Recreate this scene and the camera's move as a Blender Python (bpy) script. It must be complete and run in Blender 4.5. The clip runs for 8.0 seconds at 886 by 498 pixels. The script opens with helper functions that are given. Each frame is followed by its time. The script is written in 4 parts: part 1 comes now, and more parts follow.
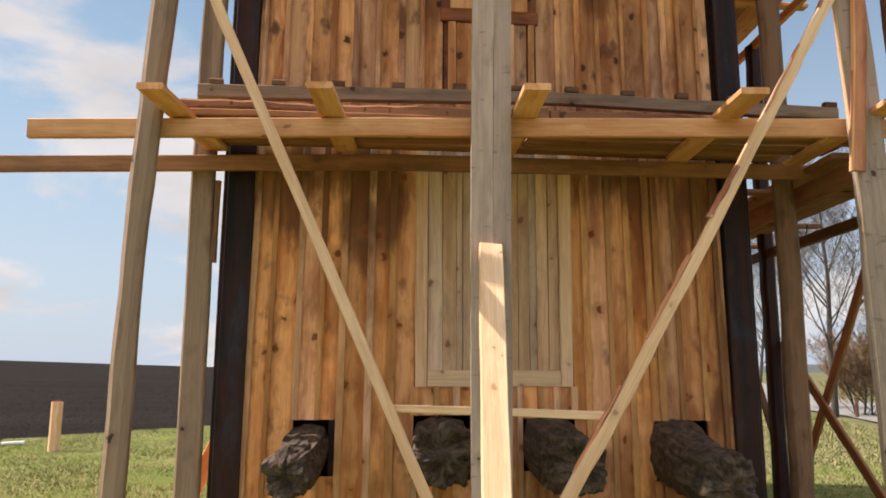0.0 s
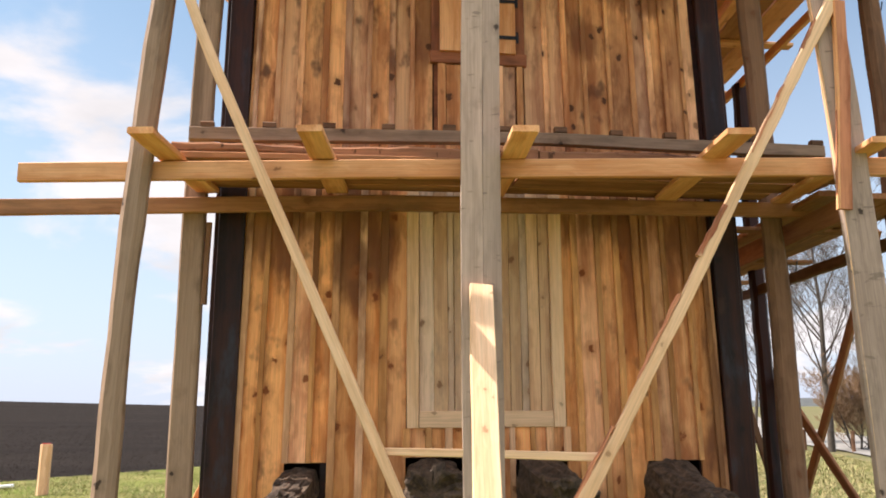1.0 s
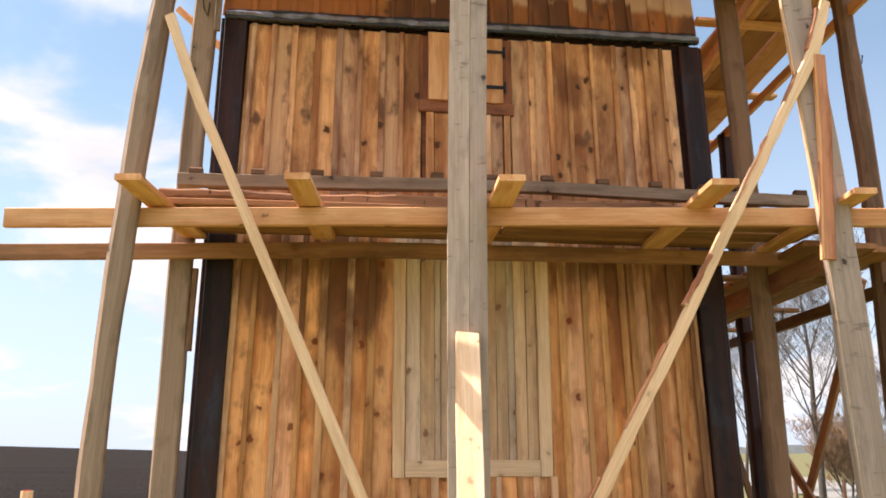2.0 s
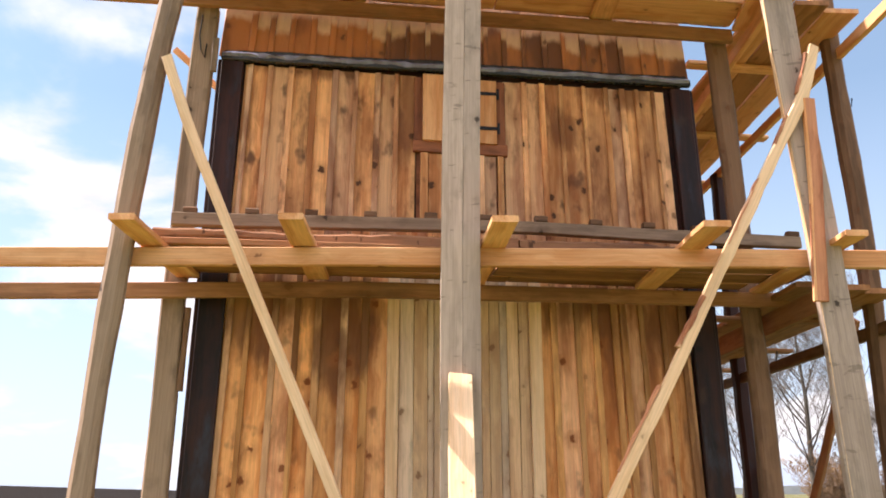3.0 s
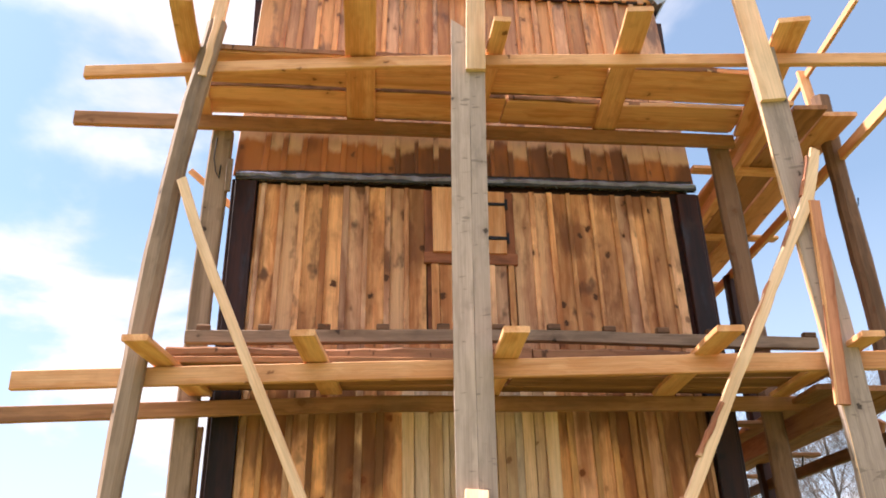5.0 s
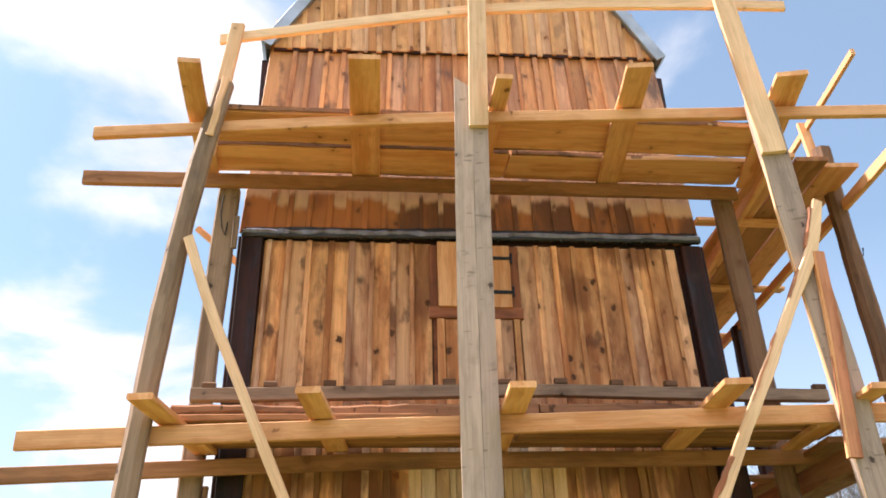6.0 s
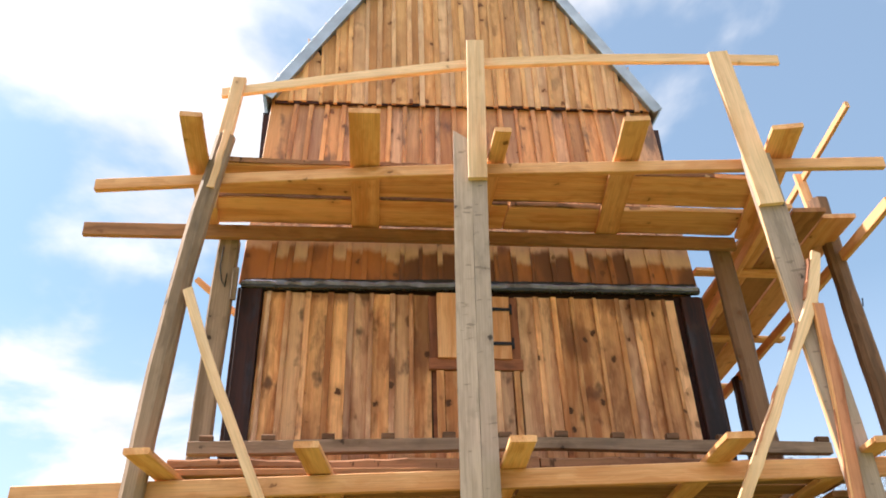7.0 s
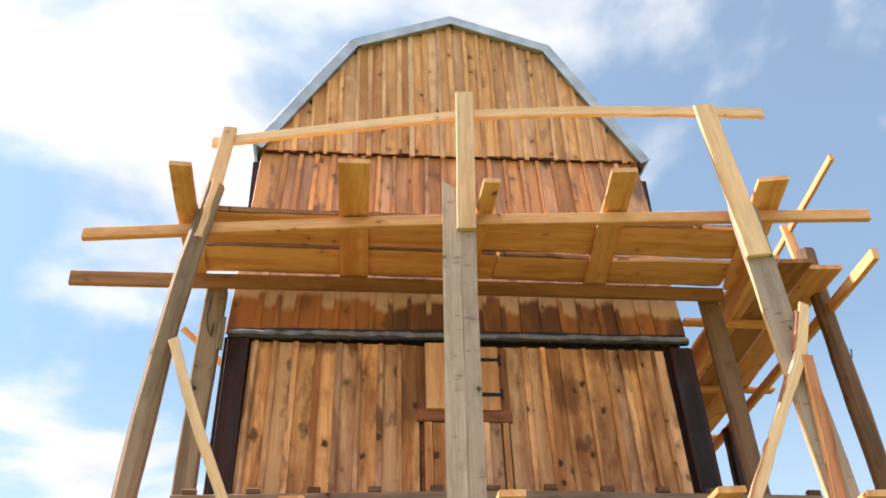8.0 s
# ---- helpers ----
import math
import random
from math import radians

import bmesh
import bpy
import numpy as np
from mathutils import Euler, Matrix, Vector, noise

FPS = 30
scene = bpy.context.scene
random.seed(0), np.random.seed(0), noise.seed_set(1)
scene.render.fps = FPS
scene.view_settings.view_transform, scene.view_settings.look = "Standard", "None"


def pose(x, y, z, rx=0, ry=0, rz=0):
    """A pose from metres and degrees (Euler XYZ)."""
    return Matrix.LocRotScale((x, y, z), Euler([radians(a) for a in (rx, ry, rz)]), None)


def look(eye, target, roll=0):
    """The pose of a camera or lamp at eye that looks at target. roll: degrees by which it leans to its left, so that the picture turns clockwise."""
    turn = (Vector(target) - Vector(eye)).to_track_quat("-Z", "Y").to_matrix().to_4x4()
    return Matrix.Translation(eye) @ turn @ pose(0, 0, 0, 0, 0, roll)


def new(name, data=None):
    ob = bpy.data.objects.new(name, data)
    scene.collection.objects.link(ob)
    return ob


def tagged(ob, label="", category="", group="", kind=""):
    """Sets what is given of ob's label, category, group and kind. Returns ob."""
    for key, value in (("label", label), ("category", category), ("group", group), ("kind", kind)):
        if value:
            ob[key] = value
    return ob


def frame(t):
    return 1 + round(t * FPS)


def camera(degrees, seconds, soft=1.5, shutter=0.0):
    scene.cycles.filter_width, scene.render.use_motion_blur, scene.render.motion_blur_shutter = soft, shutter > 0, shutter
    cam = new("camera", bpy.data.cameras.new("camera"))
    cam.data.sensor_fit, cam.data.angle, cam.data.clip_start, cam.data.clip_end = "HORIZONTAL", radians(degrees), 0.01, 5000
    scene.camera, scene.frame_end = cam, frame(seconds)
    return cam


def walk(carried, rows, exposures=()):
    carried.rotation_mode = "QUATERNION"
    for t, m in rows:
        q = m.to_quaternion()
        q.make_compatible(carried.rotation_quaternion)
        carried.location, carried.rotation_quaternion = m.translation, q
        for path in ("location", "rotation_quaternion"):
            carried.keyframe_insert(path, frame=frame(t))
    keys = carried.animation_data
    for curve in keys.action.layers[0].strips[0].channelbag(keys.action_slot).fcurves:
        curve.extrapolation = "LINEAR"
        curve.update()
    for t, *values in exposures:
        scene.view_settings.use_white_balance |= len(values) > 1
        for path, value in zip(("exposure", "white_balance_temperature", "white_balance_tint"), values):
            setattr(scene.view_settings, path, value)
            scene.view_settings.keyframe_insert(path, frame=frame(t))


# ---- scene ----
cam = camera(54.88, 8.0, soft=1.8)
PATH = [
    (0.0, (-0.025, -0.061, 1.590), (0.2115, 1.9040, 1.8751), 0.09),
    (0.5, (-0.018, -0.066, 1.600), (0.2260, 1.8928, 1.9232), 0.03),
    (1.0, (-0.007, -0.072, 1.619), (0.2429, 1.8781, 1.9869), -0.42),
    (1.5, (0.005, -0.079, 1.633), (0.2659, 1.8591, 2.0528), -0.43),
    (3.0, (0.022, -0.091, 1.657), (0.3012, 1.8106, 2.2105), -0.13),
    (3.5, (0.026, -0.099, 1.670), (0.2985, 1.7898, 2.2673), -0.51),
    (4.0, (0.031, -0.105, 1.677), (0.2888, 1.7659, 2.3354), -0.75),
    (4.5, (0.039, -0.112, 1.684), (0.2852, 1.7364, 2.4067), -1.02),
    (6.0, (0.052, -0.141, 1.692), (0.2696, 1.6315, 2.5913), -1.85),
    (6.5, (0.050, -0.151, 1.701), (0.2642, 1.5985, 2.6458), -1.79),
    (7.0, (0.049, -0.159, 1.716), (0.2658, 1.5607, 2.7130), -1.99),
    (7.5, (0.049, -0.164, 1.730), (0.2762, 1.5244, 2.7784), -1.98),
    (8.0, (0.054, -0.161, 1.739), (0.2919, 1.4982, 2.8295), -2.29),
]
EXPOSURE = [(0.0, 0.83, 6500, 15), (0.5, 1.05, 6510, 17), (1.0, 1.19, 6490, 17), (1.6, 1.27, 6460, 17), (3.2, 1.43, 6360, 19), (4.5, 1.48, 6300, 20), (6.5, 1.45, 6290, 15), (8.0, 1.36, 6360, 12)]
walk(cam, [(t, look(eye, target, roll)) for t, eye, target, roll in PATH], EXPOSURE)

# ---- sky and sun ----
SUN_TO = Vector((-0.60, 0.13, 0.79)).normalized()
sun = new("sun", bpy.data.lights.new("sun", "SUN"))
sun.data.energy, sun.data.angle, sun.data.color = 4.6, radians(0.55), (1.0, 0.93, 0.82)
sun.matrix_basis = look(SUN_TO * 60, (0, 0, 0))

world = bpy.data.worlds.new("sky")
scene.world = world
world.use_nodes = True


def link_nodes(nt):
    """Short helper to add nodes to a tree: add(type, {input: value or socket})."""
    def add(kind, ins=None, operation="", data_type="", interpolation_type=""):
        n = nt.nodes.new(kind)
        if operation:
            n.operation = operation
        if data_type:
            n.data_type = data_type
        if interpolation_type:
            n.interpolation_type = interpolation_type
        for k, v in (ins or {}).items():
            s = n.inputs[k]
            if isinstance(v, bpy.types.NodeSocket):
                nt.links.new(v, s)
            else:
                s.default_value = v
        return n
    return add


def build_sky():
    nt = world.node_tree
    nt.nodes.clear()
    add = link_nodes(nt)
    sky = add("ShaderNodeTexSky")
    sky.sky_type, sky.sun_disc, sky.dust_density = "NISHITA", False, 2.0
    sky.sun_elevation, sky.sun_rotation = math.asin(SUN_TO.z), math.atan2(SUN_TO.x, SUN_TO.y)
    tc = add("ShaderNodeTexCoord")
    sep = add("ShaderNodeSeparateXYZ", {0: tc.outputs["Generated"]})
    zz = add("ShaderNodeMath", {0: sep.outputs[2], 1: 0.0}, operation="MAXIMUM")
    zp = add("ShaderNodeMath", {0: zz.outputs[0], 1: 0.22}, operation="ADD")
    u = add("ShaderNodeMath", {0: sep.outputs[0], 1: zp.outputs[0]}, operation="DIVIDE")
    v = add("ShaderNodeMath", {0: sep.outputs[1], 1: zp.outputs[0]}, operation="DIVIDE")
    uv = add("ShaderNodeCombineXYZ", {0: u.outputs[0], 1: v.outputs[0], 2: CLOUD_SEED})
    n1 = add("ShaderNodeTexNoise", {"Vector": uv.outputs[0], "Scale": 1.5, "Detail": 7.0, "Roughness": 0.52, "Distortion": 0.25})
    # more cloud towards the sun's side
    side = add("ShaderNodeMapRange", {"Value": u.outputs[0], "From Min": -1.2, "From Max": 1.0, "To Min": 0.018, "To Max": -0.025})
    s = add("ShaderNodeMath", {0: n1.outputs[0], 1: side.outputs[0]}, operation="ADD")
    high = add("ShaderNodeMapRange", {"Value": sep.outputs[2], "From Min": 0.64, "From Max": 0.80, "To Max": 0.05})
    s = add("ShaderNodeMath", {0: s.outputs[0], 1: high.outputs[0]}, operation="ADD")
    cov = add("ShaderNodeMapRange", {"Value": s.outputs[0], "From Min": 0.495, "From Max": 0.605}, interpolation_type="SMOOTHSTEP")
    n2 = add("ShaderNodeTexNoise", {"Vector": uv.outputs[0], "Scale": 3.4, "Detail": 5.0})
    shade = add("ShaderNodeMapRange", {"Value": n2.outputs[0], "From Min": 0.3, "From Max": 0.7, "To Min": 0.86, "To Max": 1.12})
    # clouds behind the viewer, out of view, are brightened to light the front wall
    lit = add("ShaderNodeMapRange", {"Value": sep.outputs[1], "From Min": -0.6, "From Max": 0.6, "To Min": 1.0, "To Max": 0.44}, interpolation_type="SMOOTHSTEP")
    lum = add("ShaderNodeMath", {0: shade.outputs[0], 1: lit.outputs[0]}, operation="MULTIPLY")
    white = add("ShaderNodeVectorMath", {0: (1.0, 0.99, 0.975), "Scale": lum.outputs[0]}, operation="SCALE")
    blue = add("ShaderNodeVectorMath", {0: sky.outputs[0], 1: (0.78 * SKY, 1.08 * SKY, 1.06 * SKY)}, operation="MULTIPLY")
    haze = add("ShaderNodeMapRange", {"Value": zz.outputs[0], "From Min": 0.0, "From Max": 0.42, "To Min": 0.85, "To Max": 0.22})
    veil = add("ShaderNodeMix", {"Factor": haze.outputs[0], 6: blue.outputs[0], 7: (0.375, 0.42, 0.49, 1)}, data_type="RGBA")
    mixed = add("ShaderNodeMix", {"Factor": cov.outputs[0], 6: veil.outputs[2], 7: white.outputs[0]}, data_type="RGBA")
    bg = add("ShaderNodeBackground", {"Color": mixed.outputs[2], "Strength": 1.0})
    out = add("ShaderNodeOutputWorld", {"Surface": bg.outputs[0]})


SKY = 0.070
CLOUD_SEED = 3.7
build_sky()


# ---- materials ----
def material(name):
    m = bpy.data.materials.new(name)
    m.use_nodes = True
    m.node_tree.nodes.clear()
    return m, link_nodes(m.node_tree)


def finish(add, color, rough, normal=None, metal=0.0, spec=0.5):
    b = add("ShaderNodeBsdfPrincipled", {"Base Color": color, "Roughness": rough, "Metallic": metal, "Specular IOR Level": spec})
    if normal:
        b.id_data.links.new(normal, b.inputs["Normal"])
    add("ShaderNodeOutputMaterial", {"Surface": b.outputs[0]})
    return b


def wood(name, light, dark, knot=(0.15, 0.052, 0.018), knots=0.6, blotch=0.3, blotch_col=(0.06, 0.035, 0.025),
         grain=1.0, vary=0.25, grey=0.0, rough=0.72, spec=0.25, knot_size=1.0, stain=0.0, band=0.0, smudge=0.0, marks=0.0, daubs=(), daub_col=(0.085, 0.034, 0.018)):
    """Sawn timber: grain and knots along each board's own length, tone set board by board."""
    light, dark = [(r, 0.93 * g, 0.985 * b) for r, g, b in (light, dark)]
    m, add = material(name)
    tc = add("ShaderNodeTexCoord")
    info = add("ShaderNodeObjectInfo")
    off = add("ShaderNodeMath", {0: info.outputs["Random"], 1: 173.0}, operation="MULTIPLY")
    shift = add("ShaderNodeCombineXYZ", {0: off.outputs[0], 1: off.outputs[0], 2: off.outputs[0]})
    p = add("ShaderNodeVectorMath", {0: tc.outputs["Object"], 1: shift.outputs[0]}, operation="ADD")
    # knots
    kq = add("ShaderNodeVectorMath", {0: p.outputs[0], 1: (5.6, 6.4, 6.4)}, operation="MULTIPLY")
    kn = add("ShaderNodeTexNoise", {"Vector": p.outputs[0], "Scale": 26.0, "Detail": 2.0})
    ks = add("ShaderNodeVectorMath", {0: kn.outputs["Color"], "Scale": 0.34}, operation="SCALE")
    kp = add("ShaderNodeVectorMath", {0: kq.outputs[0], 1: ks.outputs[0]}, operation="ADD")
    vor = add("ShaderNodeTexVoronoi", {"Vector": kp.outputs[0], "Scale": 1.0, "Randomness": 1.0})
    core = add("ShaderNodeMapRange", {"Value": vor.outputs["Distance"], "From Min": 0.10 * knot_size, "From Max": 0.18 * knot_size, "To Min": 1.0, "To Max": 0.0},
               interpolation_type="SMOOTHSTEP")
    halo = add("ShaderNodeMapRange", {"Value": vor.outputs["Distance"], "From Min": 0.10 * knot_size, "From Max": 0.52 * knot_size, "To Min": 1.0, "To Max": 0.0},
               interpolation_type="SMOOTHSTEP")
    pick = add("ShaderNodeSeparateColor", {0: vor.outputs["Color"]})
    some = add("ShaderNodeMapRange", {"Value": pick.outputs[0], "From Min": 0.44, "From Max": 0.58})
    core = add("ShaderNodeMath", {0: core.outputs[0], 1: some.outputs[0]}, operation="MULTIPLY")
    halo = add("ShaderNodeMath", {0: halo.outputs[0], 1: some.outputs[0]}, operation="MULTIPLY")
    # flame-like grain that bends round the knots
    bend = add("ShaderNodeMath", {0: vor.outputs["Distance"], 1: 0.035}, operation="MULTIPLY")
    wob = add("ShaderNodeTexNoise", {"Vector": p.outputs[0], "Scale": 2.2, "Detail": 2.0})
    bend2 = add("ShaderNodeMath", {0: wob.outputs[0], 1: 0.10}, operation="MULTIPLY")
    tot = add("ShaderNodeMath", {0: bend.outputs[0], 1: bend2.outputs[0]}, operation="ADD")
    gp = add("ShaderNodeVectorMath", {0: p.outputs[0], 1: (0.55, 9.0, 9.0)}, operation="MULTIPLY")
    warp = add("ShaderNodeCombineXYZ", {1: tot.outputs[0], 2: tot.outputs[0]})
    gw = add("ShaderNodeVectorMath", {0: warp.outputs[0], 1: (1.0, 9.0, 9.0)}, operation="MULTIPLY")
    g = add("ShaderNodeVectorMath", {0: gp.outputs[0], 1: gw.outputs[0]}, operation="ADD")
    broad = add("ShaderNodeTexNoise", {"Vector": g.outputs[0], "Scale": 1.0, "Detail": 4.0, "Roughness": 0.6})
    fp = add("ShaderNodeVectorMath", {0: p.outputs[0], 1: (3.0, 130.0, 130.0)}, operation="MULTIPLY")
    fine = add("ShaderNodeTexNoise", {"Vector": fp.outputs[0], "Scale": 1.0, "Detail": 3.0})
    br = add("ShaderNodeMapRange", {"Value": broad.outputs[0], "From Min": 0.40, "From Max": 0.66}, interpolation_type="SMOOTHSTEP")
    c1 = add("ShaderNodeMix", {"Factor": br.outputs[0], 6: (*light, 1), 7: (*dark, 1)}, data_type="RGBA")
    fr = add("ShaderNodeMapRange", {"Value": fine.outputs[0], "From Min": 0.35, "From Max": 0.7, "To Min": 1.0 + 0.06 * grain, "To Max": 1.0 - 0.16 * grain})
    c2 = add("ShaderNodeVectorMath", {0: c1.outputs[2], "Scale": fr.outputs[0]}, operation="SCALE")
    # tone of each board
    tone = add("ShaderNodeMapRange", {"Value": info.outputs["Random"], "To Min": 1.0 - vary, "To Max": 1.0 + vary})
    c3 = add("ShaderNodeVectorMath", {0: c2.outputs[0], "Scale": tone.outputs[0]}, operation="SCALE")
    r2 = add("ShaderNodeMath", {0: info.outputs["Random"], 1: 37.7}, operation="MULTIPLY")
    r2f = add("ShaderNodeMath", {0: r2.outputs[0]}, operation="FRACT")
    gmix = add("ShaderNodeMapRange", {"Value": r2f.outputs[0], "From Min": 0.55, "From Max": 1.0, "To Min": 0.0, "To Max": 0.75 * grey})
    hsv = add("ShaderNodeHueSaturation", {"Hue": 0.5, "Saturation": 0.35, "Value": 0.92, "Color": c3.outputs[0]})
    c4 = add("ShaderNodeMix", {"Factor": gmix.outputs[0], 6: c3.outputs[0], 7: hsv.outputs[0]}, data_type="RGBA")
    # blotches of stain and damp; on the corner boards, of painted sky sheen
    bp = add("ShaderNodeVectorMath", {0: p.outputs[0], 1: (1.1, 3.2, 3.2)}, operation="MULTIPLY")
    bn = add("ShaderNodeTexNoise", {"Vector": bp.outputs[0], "Scale": 1.6, "Detail": 5.0, "Roughness": 0.62})
    bf = add("ShaderNodeMapRange", {"Value": bn.outputs[0], "From Min": 0.53, "From Max": 0.70, "To Max": blotch}, interpolation_type="SMOOTHSTEP")
    c5 = add("ShaderNodeMix", {"Factor": bf.outputs[0], 6: c4.outputs[2], 7: (*blotch_col, 1)}, data_type="RGBA")
    if smudge:
        sp = add("ShaderNodeVectorMath", {0: p.outputs[0], 1: (3.4, 5.2, 5.2)}, operation="MULTIPLY")
        sn = add("ShaderNodeTexNoise", {"Vector": sp.outputs[0], "Scale": 1.0, "Detail": 3.0, "Roughness": 0.55})
        sf = add("ShaderNodeMapRange", {"Value": sn.outputs[0], "From Min": 0.60, "From Max": 0.72, "To Max": smudge}, interpolation_type="SMOOTHSTEP")
        c5 = add("ShaderNodeMix", {"Factor": sf.outputs[0], 6: c5.outputs[2], 7: (0.065, 0.032, 0.02, 1)}, data_type="RGBA")
    if stain:
        geo = add("ShaderNodeNewGeometry")
        wp = add("ShaderNodeVectorMath", {0: geo.outputs["Position"], 1: (2.2, 2.2, 0.85)}, operation="MULTIPLY")
        jit = add("ShaderNodeVectorMath", {0: shift.outputs[0], "Scale": 0.0035}, operation="SCALE")
        wj = add("ShaderNodeVectorMath", {0: wp.outputs[0], 1: jit.outputs[0]}, operation="ADD")
        wn = add("ShaderNodeTexNoise", {"Vector": wj.outputs[0], "Scale": 1.0, "Detail": 4.0, "Roughness": 0.6})
        wf = add("ShaderNodeMapRange", {"Value": wn.outputs[0], "From Min": 0.475, "From Max": 0.63, "To Max": stain}, interpolation_type="SMOOTHSTEP")
        cf = None
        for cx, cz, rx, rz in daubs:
            # daubs of an extra coat of stain with ragged edges; on the lower wall they also paint in deck shade
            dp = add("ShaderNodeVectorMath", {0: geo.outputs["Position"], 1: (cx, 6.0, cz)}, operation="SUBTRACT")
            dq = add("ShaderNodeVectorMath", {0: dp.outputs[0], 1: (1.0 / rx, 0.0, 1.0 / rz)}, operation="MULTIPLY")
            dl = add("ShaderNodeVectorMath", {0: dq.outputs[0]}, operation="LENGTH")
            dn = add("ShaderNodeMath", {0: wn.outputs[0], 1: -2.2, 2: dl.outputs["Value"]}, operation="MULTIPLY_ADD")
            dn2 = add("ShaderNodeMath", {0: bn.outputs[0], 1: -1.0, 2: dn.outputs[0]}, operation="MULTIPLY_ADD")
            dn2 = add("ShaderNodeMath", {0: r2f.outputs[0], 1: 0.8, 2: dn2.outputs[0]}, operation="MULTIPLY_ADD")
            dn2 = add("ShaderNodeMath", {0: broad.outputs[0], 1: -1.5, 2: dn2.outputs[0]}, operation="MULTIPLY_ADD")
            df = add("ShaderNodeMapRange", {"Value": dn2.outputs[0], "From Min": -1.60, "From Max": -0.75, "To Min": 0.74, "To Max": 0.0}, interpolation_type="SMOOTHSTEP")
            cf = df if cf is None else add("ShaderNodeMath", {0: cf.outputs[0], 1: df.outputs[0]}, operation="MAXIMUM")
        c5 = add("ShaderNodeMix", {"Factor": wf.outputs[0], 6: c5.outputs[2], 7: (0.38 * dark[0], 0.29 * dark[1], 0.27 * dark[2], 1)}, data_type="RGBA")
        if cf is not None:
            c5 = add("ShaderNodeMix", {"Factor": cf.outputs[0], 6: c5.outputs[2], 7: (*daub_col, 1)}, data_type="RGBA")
        if band:
            # lap line: a deeper second coat below it, ending at a different height on each board, bare greyed wood just
            # above, its colour brightened to offset the deck's shade
            zs = add("ShaderNodeSeparateXYZ", {0: geo.outputs["Position"]})
            ze = add("ShaderNodeMath", {0: r2f.outputs[0], 1: 0.17, 2: zs.outputs[2]}, operation="MULTIPLY_ADD")
            zn = add("ShaderNodeMath", {0: bn.outputs[0], 1: 0.22, 2: ze.outputs[0]}, operation="MULTIPLY_ADD")
            zd = add("ShaderNodeMath", {0: zn.outputs[0], 1: band + 0.19}, operation="SUBTRACT")
            low = add("ShaderNodeMapRange", {"Value": zd.outputs[0], "From Min": -0.035, "From Max": 0.03, "To Min": 1.0, "To Max": 0.0}, interpolation_type="SMOOTHSTEP")
            pale = add("ShaderNodeMapRange", {"Value": zd.outputs[0], "From Min": 0.0, "From Max": 0.36, "To Min": 0.75, "To Max": 0.0}, interpolation_type="SMOOTHSTEP")
            c5 = add("ShaderNodeMix", {"Factor": pale.outputs[0], 6: c5.outputs[2], 7: (0.74, 0.44, 0.27, 1)}, data_type="RGBA")
            deep = add("ShaderNodeVectorMath", {0: c5.outputs[2], 1: (0.70, 0.40, 0.17)}, operation="MULTIPLY")
            wd = add("ShaderNodeMapRange", {"Value": wn.outputs[0], "From Min": 0.38, "From Max": 0.58, "To Max": 0.72}, interpolation_type="SMOOTHSTEP")
            coat = add("ShaderNodeMix", {"Factor": wd.outputs[0], 6: deep.outputs[0], 7: (0.060, 0.022, 0.012, 1)}, data_type="RGBA")
            c5 = add("ShaderNodeMix", {"Factor": low.outputs[0], 6: c5.outputs[2], 7: coat.outputs[2]}, data_type="RGBA")
    hf = add("ShaderNodeMath", {0: halo.outputs[0], 1: 0.45 * knots}, operation="MULTIPLY")
    c6 = add("ShaderNodeMix", {"Factor": hf.outputs[0], 6: c5.outputs[2], 7: tuple(0.55 * d + 0.1 * k for d, k in zip(dark, knot)) + (1,)}, data_type="RGBA")
    kf = add("ShaderNodeMath", {0: core.outputs[0], 1: min(1.0, 1.2 * knots)}, operation="MULTIPLY")
    c7 = add("ShaderNodeMix", {"Factor": kf.outputs[0], 6: c6.outputs[2], 7: (*knot, 1)}, data_type="RGBA")
    hgt = add("ShaderNodeMath", {0: fine.outputs[0], 1: broad.outputs[0]}, operation="ADD")
    if marks:
        # short chatter marks across the grain
        mp = add("ShaderNodeVectorMath", {0: p.outputs[0], 1: (30.0, 8.0, 8.0)}, operation="MULTIPLY")
        mn = add("ShaderNodeTexNoise", {"Vector": mp.outputs[0], "Scale": 1.0, "Detail": 2.0})
        mf = add("ShaderNodeMapRange", {"Value": mn.outputs[0], "From Min": 0.64, "From Max": 0.72, "To Max": marks}, interpolation_type="SMOOTHSTEP")
        c7 = add("ShaderNodeMix", {"Factor": mf.outputs[0], 6: c7.outputs[2], 7: tuple(0.35 * d for d in dark) + (1,)}, data_type="RGBA")
    bump = add("ShaderNodeBump", {"Strength": 0.35, "Distance": 0.004, "Height": hgt.outputs[0]})
    rg = add("ShaderNodeMapRange", {"Value": bn.outputs[0], "From Min": 0.3, "From Max": 0.7, "To Min": rough + 0.08, "To Max": rough - 0.1})
    finish(add, c7.outputs[2], rg.outputs[0], bump.outputs[0], spec=spec)
    return m


